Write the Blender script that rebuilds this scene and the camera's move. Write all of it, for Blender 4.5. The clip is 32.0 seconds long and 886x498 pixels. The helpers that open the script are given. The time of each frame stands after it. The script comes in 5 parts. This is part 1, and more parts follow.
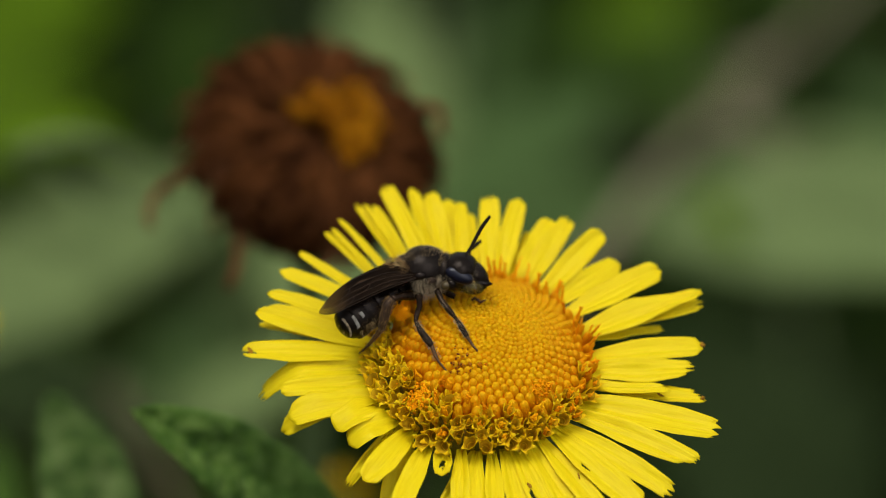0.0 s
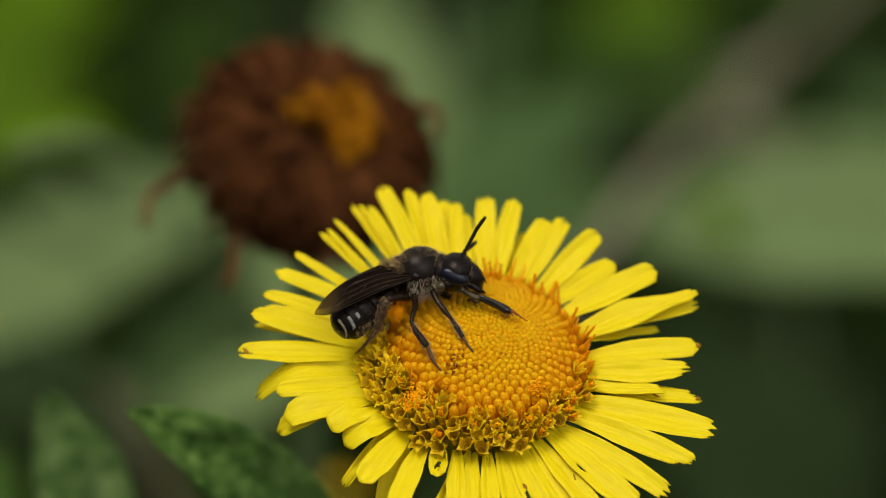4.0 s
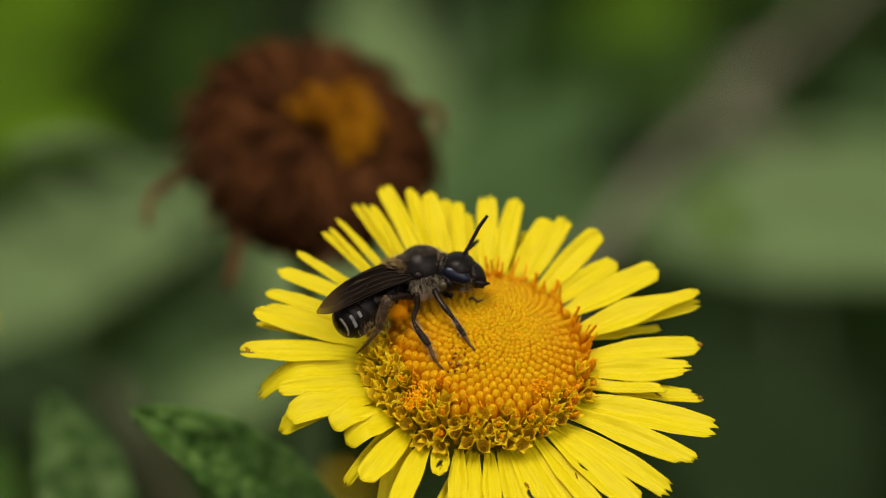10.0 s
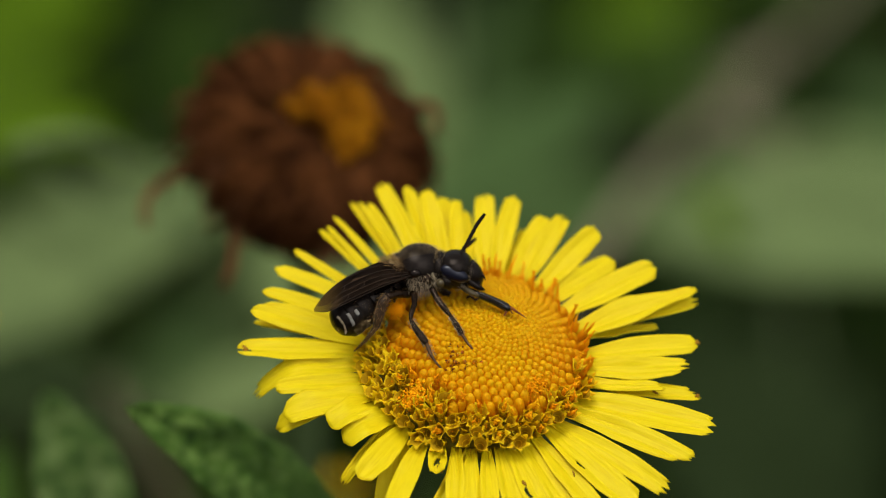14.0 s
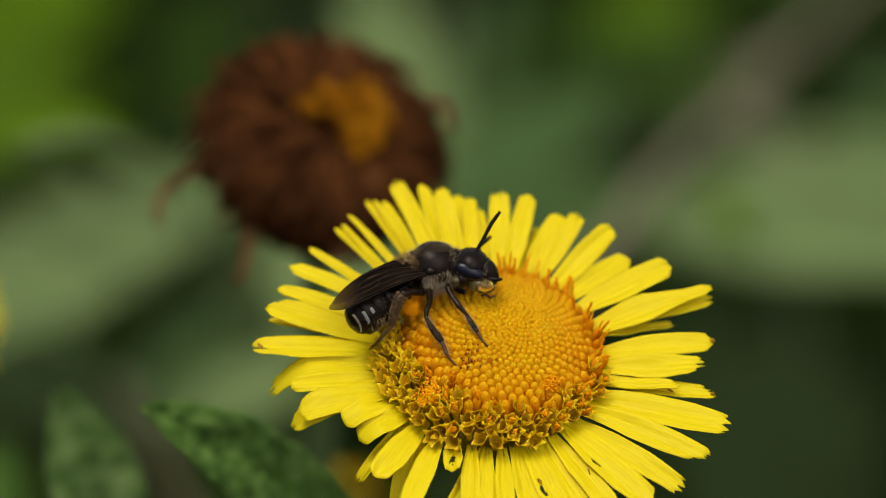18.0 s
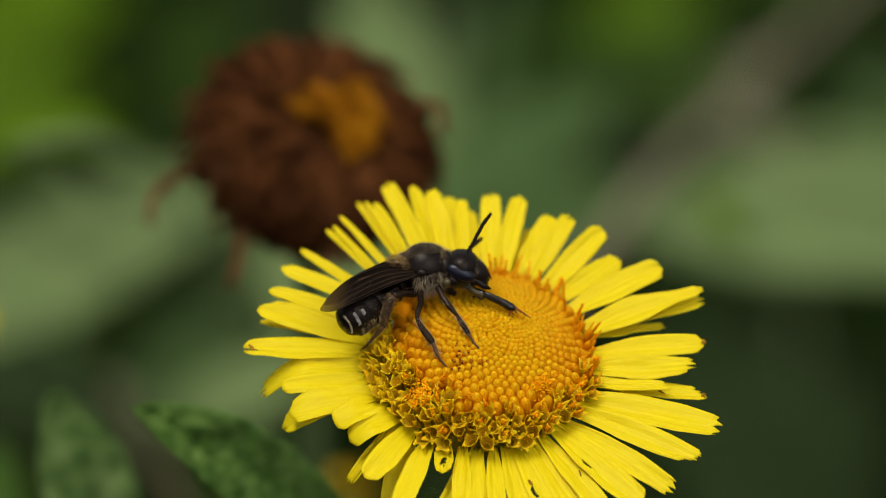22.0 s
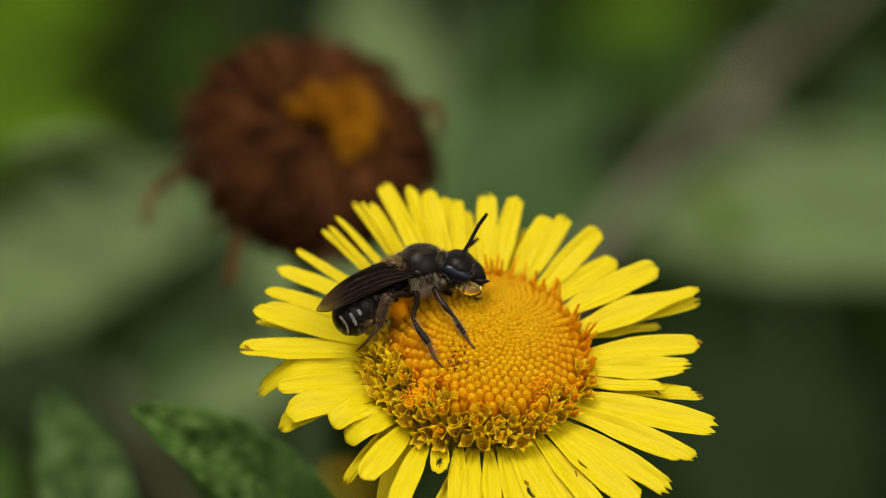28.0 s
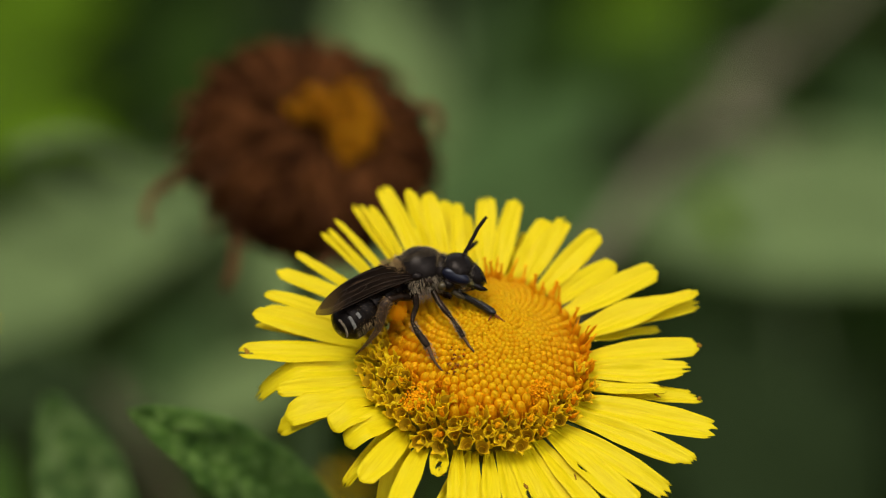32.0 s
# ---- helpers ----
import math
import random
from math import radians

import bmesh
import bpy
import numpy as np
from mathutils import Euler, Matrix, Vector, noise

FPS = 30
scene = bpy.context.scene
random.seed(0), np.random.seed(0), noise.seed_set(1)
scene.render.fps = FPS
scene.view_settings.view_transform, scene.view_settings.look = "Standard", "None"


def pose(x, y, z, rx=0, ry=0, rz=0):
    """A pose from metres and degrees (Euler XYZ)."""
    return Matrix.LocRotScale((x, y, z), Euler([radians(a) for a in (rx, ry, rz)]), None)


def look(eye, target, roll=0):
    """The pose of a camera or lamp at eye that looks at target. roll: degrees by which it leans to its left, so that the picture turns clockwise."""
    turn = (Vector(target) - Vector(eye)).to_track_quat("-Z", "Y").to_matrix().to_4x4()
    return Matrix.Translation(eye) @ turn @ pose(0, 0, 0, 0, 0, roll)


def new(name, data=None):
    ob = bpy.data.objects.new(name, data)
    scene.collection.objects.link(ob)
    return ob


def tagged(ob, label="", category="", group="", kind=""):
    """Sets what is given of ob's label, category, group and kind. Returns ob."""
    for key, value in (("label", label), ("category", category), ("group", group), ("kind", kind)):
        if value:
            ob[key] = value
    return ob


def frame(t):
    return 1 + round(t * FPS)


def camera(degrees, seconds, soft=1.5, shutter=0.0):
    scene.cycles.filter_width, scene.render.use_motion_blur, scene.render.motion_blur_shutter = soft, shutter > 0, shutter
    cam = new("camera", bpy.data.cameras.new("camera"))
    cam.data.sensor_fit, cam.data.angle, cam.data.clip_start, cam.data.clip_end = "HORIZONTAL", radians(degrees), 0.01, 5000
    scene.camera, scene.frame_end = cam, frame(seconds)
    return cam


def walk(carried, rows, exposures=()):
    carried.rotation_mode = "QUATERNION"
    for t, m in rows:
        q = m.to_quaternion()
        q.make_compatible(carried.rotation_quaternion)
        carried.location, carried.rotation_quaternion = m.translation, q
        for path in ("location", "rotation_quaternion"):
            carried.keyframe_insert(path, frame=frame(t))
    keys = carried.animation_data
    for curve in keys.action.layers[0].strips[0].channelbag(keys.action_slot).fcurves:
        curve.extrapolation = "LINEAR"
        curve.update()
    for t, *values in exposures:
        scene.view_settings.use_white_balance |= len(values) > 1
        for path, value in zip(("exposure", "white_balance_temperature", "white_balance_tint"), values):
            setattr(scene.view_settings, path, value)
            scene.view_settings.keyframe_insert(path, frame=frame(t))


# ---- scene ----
cam = camera(11.7, 32.0, soft=0.95)
EYE, AIM = (0.0, -0.195, 0.622), (0.0, 0.0, 0.5)
cam.data.dof.use_dof = True
cam.data.dof.focus_distance = 0.2273
cam.data.dof.aperture_fstop = 20.0
cam.data.dof.aperture_blades = 7

# Sideways and upward drift of the lens, in units of 0.03 mm
DRIFT = [
    (0, 0.0, 0.0), (0.5, -1.5, 0.3), (1, -5.3, 1.1), (1.5, -7.2, 1.4), (2, -7.8, 1.2), (2.5, -7.2, 1.2), (3, -7.6, 1.9), (3.5, -7.6, 1.6),
    (5.5, -7.6, -0.3), (6, -8.7, -1.1), (6.5, -7.5, -1.6), (7, -7.6, -2.8), (7.5, -5.5, -2.2), (8, -5.3, -2.0), (8.5, -3.3, -1.6), (9, -2.9, -1.2),
    (9.5, -3.7, 0.0), (10, -4.4, -0.7), (10.5, -6.9, -2.4), (11, -8.0, -3.4), (11.5, -10.6, -4.7), (12, -11.9, -3.1), (12.5, -13.6, -4.1), (13, -13.6, -4.0),
    (13.5, -11.0, -3.5), (14, -8.9, -4.1), (14.5, -7.9, -2.1), (16.5, 3.0, -2.6), (17, 9.7, -5.8), (17.5, 16.7, -6.4), (18, 17.8, -7.7), (18.5, 12.4, -3.2),
    (19, 19.6, -0.1), (19.5, 13.8, 2.4), (20, 4.7, 2.9), (20.5, 0.2, 0.3), (21, -2.1, -3.3), (21.5, -2.5, -4.7), (22, 2.1, -5.1), (22.5, 9.5, -5.4),
    (23, 3.2, -5.1), (23.5, 1.2, -4.3), (24, 1.6, -1.3), (24.5, -6.2, -3.1), (25, -13.7, -4.6), (25.5, -11.9, -3.6), (27.5, -4.5, -1.5), (28, -4.9, -4.4),
    (28.5, -6.2, -7.8), (29, -1.4, -7.6), (29.5, 4.3, -7.4), (30, 4.6, -7.4), (30.5, 7.7, -6.9), (31, -1.1, -2.1), (31.5, -4.5, -1.2), (32, -6.1, 1.2),
]
SIDE, RISE = Vector((1, 0, 0)), Vector((0, 0.5304, 0.8478))
PATH = []
for t, a, b in DRIFT:
    off = (SIDE * -a + RISE * b) * 3.006e-5
    PATH.append((t, look(Vector(EYE) + off, Vector(AIM) + off)))
walk(cam, PATH, [(0.0, 0.05), (13.0, 0.08), (32.0, 0.10)])

# ---- light: bright overcast sky ----
world = bpy.data.worlds.new("overcast_sky")
scene.world = world
world.use_nodes = True
wn, wl = world.node_tree.nodes, world.node_tree.links
sky = wn.new("ShaderNodeTexSky")
sky.sky_type = "NISHITA"
sky.sun_disc = False
sky.sun_elevation, sky.sun_rotation = radians(52), radians(150)
sky.air_density, sky.dust_density = 1.6, 4.0
wn["Background"].inputs["Strength"].default_value = 0.11
cloud = wn.new("ShaderNodeHueSaturation")
cloud.inputs["Saturation"].default_value = 0.25
wl.new(sky.outputs["Color"], cloud.inputs["Color"])
wl.new(cloud.outputs["Color"], wn["Background"].inputs["Color"])
sun_data = bpy.data.lights.new("sun", "SUN")
sun_data.energy, sun_data.angle, sun_data.color = 2.4, radians(26), (1.0, 0.94, 0.82)
sun = new("sun", sun_data)
sun.matrix_world = look((-0.24, -0.10, 1.45), (0, 0, 0.5))
scene.view_settings.exposure = 0.0


# ---- material helpers ----
def material(name, rough=0.6, metal=0.0):
    m = bpy.data.materials.new(name)
    m.use_nodes = True
    n = m.node_tree.nodes
    b = n["Principled BSDF"]
    b.inputs["Roughness"].default_value = rough
    b.inputs["Metallic"].default_value = metal
    return m, n, m.node_tree.links, b


def ramp(n, stops):
    r = n.new("ShaderNodeValToRGB")
    el = r.color_ramp.elements
    while len(el) < len(stops):
        el.new(0.5)
    for e, (p, c) in zip(el, stops):
        e.position, e.color = p, (*c, 1)
    return r


def noise_node(n, l, scale, detail=4.0, coord="Object", stretch=(1, 1, 1)):
    tc, mp, nz = n.new("ShaderNodeTexCoord"), n.new("ShaderNodeMapping"), n.new("ShaderNodeTexNoise")
    mp.inputs["Scale"].default_value = stretch
    nz.inputs["Scale"].default_value, nz.inputs["Detail"].default_value = scale, detail
    l.new(tc.outputs[coord], mp.inputs["Vector"])
    l.new(mp.outputs["Vector"], nz.inputs["Vector"])
    return nz


def mixed(n, l, a, b, fac, mode="MIX"):
    x = n.new("ShaderNodeMix")
    x.data_type, x.blend_type = "RGBA", mode
    for sock, v in ((x.inputs[0], fac), (x.inputs[6], a), (x.inputs[7], b)):
        if hasattr(v, "is_linked"):
            l.new(v, sock)
        else:
            sock.default_value = v if isinstance(v, float) else (*v, 1)
    return x.outputs[2]


def bumped(n, l, b, height, strength, distance):
    k = n.new("ShaderNodeBump")
    k.inputs["Strength"].default_value, k.inputs["Distance"].default_value = strength, distance
    l.new(height, k.inputs["Height"])
    l.new(k.outputs["Normal"], b.inputs["Normal"])


def varied(name, colours, scale, rough=0.6, bump=0.3, depth=2e-5, coord="Object", stretch=(1, 1, 1),
           island=0.0, per_object=0.0, sheer=0.0, fine=6.0, gloss=0.5, tint=(1, 1, 1)):
    """A surface whose colour wanders over a ramp at two scales."""
    m, n, l, b = material(name, rough)
    big = noise_node(n, l, scale, 3.0, coord, stretch)
    small = noise_node(n, l, scale * fine, 5.0, coord, stretch)
    r = ramp(n, colours)
    add = n.new("ShaderNodeMath")
    add.operation = "MULTIPLY_ADD"
    l.new(small.outputs["Fac"], add.inputs[0])
    add.inputs[1].default_value = 0.45
    half = n.new("ShaderNodeMath")
    half.operation = "MULTIPLY"
    half.inputs[1].default_value = 0.55
    l.new(big.outputs["Fac"], half.inputs[0])
    l.new(half.outputs[0], add.inputs[2])
    value = add.outputs[0]
    for amount, kind, out in ((island, "ShaderNodeNewGeometry", "Random Per Island"), (per_object, "ShaderNodeObjectInfo", "Random")):
        if amount:
            g, s = n.new(kind), n.new("ShaderNodeMath")
            s.operation = "MULTIPLY_ADD"
            s.inputs[1].default_value = amount
            sub = n.new("ShaderNodeMath")
            sub.operation = "SUBTRACT"
            sub.inputs[1].default_value = amount / 2
            l.new(value, sub.inputs[0])
            l.new(g.outputs[out], s.inputs[0])
            l.new(sub.outputs[0], s.inputs[2])
            value = s.outputs[0]
    l.new(value, r.inputs["Fac"])
    l.new(r.outputs["Color"], b.inputs["Base Color"])
    b.inputs["Specular IOR Level"].default_value = gloss
    b.inputs["Specular Tint"].default_value = (*tint, 1)
    if bump:
        bumped(n, l, b, small.outputs["Fac"], bump, depth)
    if sheer:
        tr, mx = n.new("ShaderNodeBsdfTranslucent"), n.new("ShaderNodeMixShader")
        mx.inputs[0].default_value = sheer
        l.new(r.outputs["Color"], tr.inputs["Color"])
        l.new(b.outputs[0], mx.inputs[1])
        l.new(tr.outputs[0], mx.inputs[2])
        l.new(mx.outputs[0], n["Material Output"].inputs["Surface"])
    return m


FLOWER_AT = pose(0.001984, -0.003269, 0.494812, 21, 0, 0)

# ---- materials ----
PETAL = varied("ray_petal", [(0.25, (0.69, 0.515, 0.003)), (0.5, (0.80, 0.645, 0.005)), (0.8, (0.85, 0.72, 0.009))], 3.0,
               rough=0.5, bump=0.25, depth=3e-5, coord="UV", stretch=(5, 0.6, 1), sheer=0.30, fine=4, gloss=0.15)
PETAL_FLECK = varied("withered_ray_and_slot_shade", [(0.3, (0.13, 0.055, 0.006)), (0.7, (0.38, 0.20, 0.015))], 3000, rough=0.8, gloss=0.1)


def bud_skin(joined):
    """Orange flanks and a yellower tip, along the bud's own height."""
    m, n, l, b = material("disc_bud", 0.55)
    tc, sp, mr = n.new("ShaderNodeTexCoord"), n.new("ShaderNodeSeparateXYZ"), n.new("ShaderNodeMapRange")
    l.new(tc.outputs["UV"], sp.inputs[0])
    l.new(sp.outputs["Y"], mr.inputs["Value"])
    mr.inputs["From Min"].default_value, mr.inputs["From Max"].default_value = 0.0, 1.15
    nz, oi, ad = noise_node(n, l, 2.2, 4.0, "UV"), n.new("ShaderNodeNewGeometry" if joined else "ShaderNodeObjectInfo"), n.new("ShaderNodeMath")
    sw = n.new("ShaderNodeMath")
    sw.operation = "MULTIPLY_ADD"
    sw.inputs[1].default_value, sw.inputs[2].default_value = 0.3, -0.27
    l.new(oi.outputs["Random Per Island" if joined else "Random"], sw.inputs[0])
    l.new(mr.outputs[0], ad.inputs[0])
    l.new(sw.outputs[0], ad.inputs[1])
    a2, n2 = n.new("ShaderNodeMath"), n.new("ShaderNodeMath")
    n2.operation = "MULTIPLY"
    n2.inputs[1].default_value = 0.25
    l.new(nz.outputs["Fac"], n2.inputs[0])
    l.new(ad.outputs[0], a2.inputs[0])
    l.new(n2.outputs[0], a2.inputs[1])
    r = ramp(n, [(p, (r0, g0 * 1.02, b0) if joined else (r0 * 1.02, g0 * 1.10, b0)) for p, r0, g0, b0 in ((0.0, 0.82, 0.38, 0.001), (0.45, 0.86, 0.47, 0.001), (0.8, 0.88, 0.53, 0.001), (1.0, 0.90, 0.59, 0.002))])
    l.new(a2.outputs[0], r.inputs["Fac"])
    # florets turn from yellow to orange as they age, outwards from the youngest
    age, far, gone = n.new("ShaderNodeMapRange"), n.new("ShaderNodeVectorMath"), n.new("ShaderNodeVectorMath")
    l.new(tc.outputs["Object"] if joined else oi.outputs["Location"], gone.inputs[0])
    gone.operation, far.operation = "SUBTRACT", "LENGTH"
    young = Vector((0.0009, 0.0013, 0.002))
    gone.inputs[1].default_value = young if joined else FLOWER_AT @ young
    l.new(gone.outputs["Vector"], far.inputs[0])
    l.new(far.outputs["Value"], age.inputs["Value"])
    age.inputs["From Min"].default_value, age.inputs["From Max"].default_value = 0.0018, 0.0052
    tone = mixed(n, l, (1.0, 1.0, 1.0), (1.0, 0.86, 1.0), age.outputs[0])
    aged = mixed(n, l, r.outputs["Color"], tone, 1.0, "MULTIPLY")
    l.new(aged, b.inputs["Base Color"])
    b.inputs["Specular IOR Level"].default_value = 0.2
    bumped(n, l, b, nz.outputs["Fac"], 0.25, 0.05)
    tr, mx = n.new("ShaderNodeBsdfTranslucent"), n.new("ShaderNodeMixShader")
    mx.inputs[0].default_value = 0.55 if joined else 0.5
    l.new(aged, tr.inputs["Color"])
    l.new(b.outputs[0], mx.inputs[1])
    l.new(tr.outputs[0], mx.inputs[2])
    l.new(mx.outputs[0], n["Material Output"].inputs["Surface"])
    return m


BUD_SKIN, BUD_BACK = bud_skin(False), bud_skin(True)
BUD = varied("disc_bud_far", [(0.25, (0.48, 0.20, 0.001)), (0.5, (0.66, 0.33, 0.001)), (0.8, (0.76, 0.45, 0.003))], 900,
             rough=0.55, bump=0.3, depth=3e-5, per_object=0.25, island=0.25, sheer=0.15, gloss=0.18)
FLORET = varied("open_floret", [(0.25, (0.82, 0.52, 0.003)), (0.5, (0.90, 0.65, 0.005)), (0.8, (0.92, 0.74, 0.014))], 2.5,
                rough=0.5, bump=0.15, depth=0.05, per_object=0.4, sheer=0.45, gloss=0.15)
# floret yellow darkened for the shade down inside each goblet
THROAT_SHADE = varied("floret_throat_shade", [(0.3, (0.38, 0.225, 0.004)), (0.7, (0.60, 0.39, 0.008))], 2.5, rough=0.8, bump=0, per_object=0.4, gloss=0.1)
ANTHER = varied("orange_anther", [(0.25, (0.88, 0.32, 0.001)), (0.5, (0.93, 0.42, 0.002)), (0.8, (0.95, 0.53, 0.004))], 3.0,
                rough=0.7, bump=0.2, depth=0.05, per_object=0.5, sheer=0.25, gloss=0.1)
POLLEN = varied("orange_pollen", [(0.25, (0.90, 0.36, 0.001)), (0.5, (0.94, 0.44, 0.002)), (0.8, (0.95, 0.54, 0.004))], 2500,
                rough=0.75, bump=0.8, depth=5e-5, per_object=0.3, island=0.3, gloss=0.1, sheer=0.25)
CUP = varied("receptacle", [(0.3, (0.20, 0.14, 0.008)), (0.7, (0.36, 0.26, 0.015))], 700, rough=0.7)
STEM = varied("downy_stem", [(0.3, (0.06, 0.11, 0.03)), (0.7, (0.16, 0.22, 0.08))], 400, rough=0.8)
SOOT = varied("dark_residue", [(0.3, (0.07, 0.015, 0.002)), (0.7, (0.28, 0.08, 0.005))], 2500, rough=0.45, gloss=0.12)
CUTICLE = varied("black_cuticle", [(0.3, (0.003, 0.002, 0.002)), (0.7, (0.010, 0.007, 0.006))], 2600, rough=0.20, bump=0.4, depth=1.2e-5, gloss=0.16, tint=(1.0, 0.88, 0.82))
CUTICLE_DULL = varied("punctured_cuticle", [(0.3, (0.003, 0.002, 0.002)), (0.7, (0.012, 0.009, 0.007))], 5200, rough=0.24, bump=0.6, depth=1.4e-5, gloss=0.12, tint=(1.0, 0.88, 0.82))
EYE_SKIN = varied("compound_eye", [(0.3, (0.002, 0.002, 0.006)), (0.7, (0.005, 0.005, 0.014))], 9000, rough=0.30, bump=0.06, depth=5e-6, gloss=0.30, tint=(0.85, 0.9, 1.0))
LEG_SKIN = varied("leg_cuticle", [(0.35, (0.003, 0.002, 0.002)), (0.65, (0.024, 0.014, 0.008))], 2500, rough=0.18, bump=0.5, depth=2e-5, gloss=0.16, tint=(0.95, 0.74, 0.60))
SHIN_SKIN = varied("shin_cuticle", [(0.35, (0.005, 0.003, 0.002)), (0.5, (0.018, 0.012, 0.008)), (0.68, (0.055, 0.040, 0.028))], 2200, rough=0.35, bump=0.8, depth=4e-5, gloss=0.12, tint=(0.95, 0.74, 0.60))
HIND_SKIN = varied("brown_leg_cuticle", [(0.3, (0.012, 0.007, 0.005)), (0.7, (0.050, 0.032, 0.022))], 2500, rough=0.45, bump=0.6, depth=1.5e-5, gloss=0.3, tint=(0.95, 0.74, 0.60))
TONGUE_SKIN = varied("tongue_cuticle", [(0.3, (0.002, 0.002, 0.003)), (0.7, (0.012, 0.008, 0.007))], 1800, rough=0.13, bump=0.5, depth=3e-5, gloss=0.5)
PALE_SKIN = varied("pale_membrane", [(0.3, (0.016, 0.011, 0.005)), (0.7, (0.095, 0.072, 0.030))], 2200, rough=0.3, bump=0.4, depth=2e-5, gloss=0.35)
TARSUS_SKIN = varied("tarsus_cuticle", [(0.3, (0.030, 0.016, 0.009)), (0.7, (0.15, 0.080, 0.038))], 2800, rough=0.4, bump=0.5, depth=2e-5, gloss=0.2, tint=(0.95, 0.74, 0.60))
TAN_SKIN = varied("brown_cuticle", [(0.3, (0.09, 0.022, 0.006)), (0.7, (0.26, 0.08, 0.02))], 2500, rough=0.4, gloss=0.15)
HAIR_GREY = varied("pale_hair", [(0.3, (0.25, 0.19, 0.12)), (0.7, (0.58, 0.47, 0.32))], 900, rough=0.6, bump=0, island=0.5, gloss=0.2)
HAIR_TAN = varied("tawny_hair", [(0.3, (0.16, 0.085, 0.03)), (0.7, (0.42, 0.26, 0.10))], 900, rough=0.6, bump=0, island=0.5, gloss=0.2)
HAIR_GOLD = varied("golden_hair", [(0.3, (0.30, 0.20, 0.08)), (0.7, (0.58, 0.44, 0.22))], 900, rough=0.6, bump=0, island=0.5, gloss=0.2)
HAIR_WHITE = varied("white_hair", [(0.3, (0.20, 0.19, 0.17)), (0.7, (0.40, 0.38, 0.35))], 900, rough=0.6, bump=0, island=0.4)
# palest stop: highlights on the puckers, painted into the green
LEAF = varied("downy_leaf", [(0.3, (0.018, 0.060, 0.006)), (0.47, (0.080, 0.188, 0.020)), (0.66, (0.25, 0.41, 0.095))], 950,
              rough=0.42, bump=1.0, depth=7e-4, sheer=0.10, fine=5, gloss=0.25)
# here too the last stop paints in the whitish highlights
LEAF_SOFT = varied("hairy_leaf", [(0.3, (0.014, 0.046, 0.006)), (0.47, (0.064, 0.135, 0.022)), (0.64, (0.27, 0.38, 0.13))], 700,
              rough=0.42, bump=1.0, depth=7e-4, sheer=0.10, fine=5, gloss=0.25)
LEAF_PALE = varied("pale_leaf", [(0.3, (0.105, 0.158, 0.058)), (0.7, (0.195, 0.265, 0.100))], 160, rough=0.8, bump=0.5, depth=2e-4, sheer=0.12, gloss=0.1)
LEAF_LIME = varied("lime_leaf", [(0.3, (0.050, 0.110, 0.002)), (0.7, (0.100, 0.175, 0.004))], 120, rough=0.7, bump=0.5, depth=2e-4, sheer=0.2, gloss=0.1)
LEAF_MID = varied("mid_green_leaf", [(0.3, (0.034, 0.070, 0.018)), (0.7, (0.068, 0.115, 0.036))], 140, rough=0.7, bump=0.5, depth=2e-4, sheer=0.12, gloss=0.1)
# darker than real foliage: the shade between plants is put into this colour
LEAF_SHADE = varied("shaded_grey_green_leaf", [(0.3, (0.011, 0.022, 0.006)), (0.7, (0.024, 0.039, 0.012))], 100, rough=0.8, bump=0.5, depth=2e-4, gloss=0.08)
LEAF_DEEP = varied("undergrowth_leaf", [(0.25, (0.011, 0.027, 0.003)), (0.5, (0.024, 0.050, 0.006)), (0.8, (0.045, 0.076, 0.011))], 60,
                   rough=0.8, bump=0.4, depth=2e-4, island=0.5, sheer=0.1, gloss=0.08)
DRY_STALK = varied("dry_stalk", [(0.3, (0.12, 0.105, 0.070)), (0.7, (0.22, 0.19, 0.13))], 200, rough=0.9, gloss=0.05, stretch=(1, 1, 0.2))
DEAD_STEM = varied("dead_stem", [(0.3, (0.095, 0.066, 0.046)), (0.7, (0.19, 0.135, 0.10))], 300, rough=0.9, gloss=0.05)
DRY_RAY = varied("withered_ray", [(0.25, (0.015, 0.005, 0.0014)), (0.5, (0.050, 0.017, 0.005)), (0.8, (0.16, 0.058, 0.017))], 400,
                 rough=0.85, bump=0.6, depth=1e-4, island=0.2, per_object=0.3, sheer=0.1, gloss=0.05)
DRY_CORE = varied("withered_core", [(0.3, (0.02, 0.007, 0.002)), (0.7, (0.06, 0.020, 0.005))], 500, rough=0.9, gloss=0.03)
DRY_STRAND = varied("dry_strand", [(0.3, (0.07, 0.026, 0.010)), (0.7, (0.16, 0.065, 0.028))], 500, rough=0.9, gloss=0.05)
DRY_GOLD = varied("golden_pappus", [(0.25, (0.07, 0.022, 0.002)), (0.5, (0.27, 0.100, 0.003)), (0.8, (0.46, 0.200, 0.006))], 700,
                  rough=0.8, sheer=0.1, gloss=0.05, per_object=0.7)
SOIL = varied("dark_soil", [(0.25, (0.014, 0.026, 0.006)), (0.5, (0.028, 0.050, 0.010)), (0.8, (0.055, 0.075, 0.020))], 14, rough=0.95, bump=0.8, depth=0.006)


def nectar(name, colour, clear):
    m, n, l, b = material(name, 0.04)
    b.inputs["Base Color"].default_value = (*colour, 1)
    b.inputs["Transmission Weight"].default_value = clear
    b.inputs["IOR"].default_value = 1.34
    nz = noise_node(n, l, 1800, 3.0)
    bumped(n, l, b, nz.outputs["Fac"], 0.6, 6e-5)
    return m


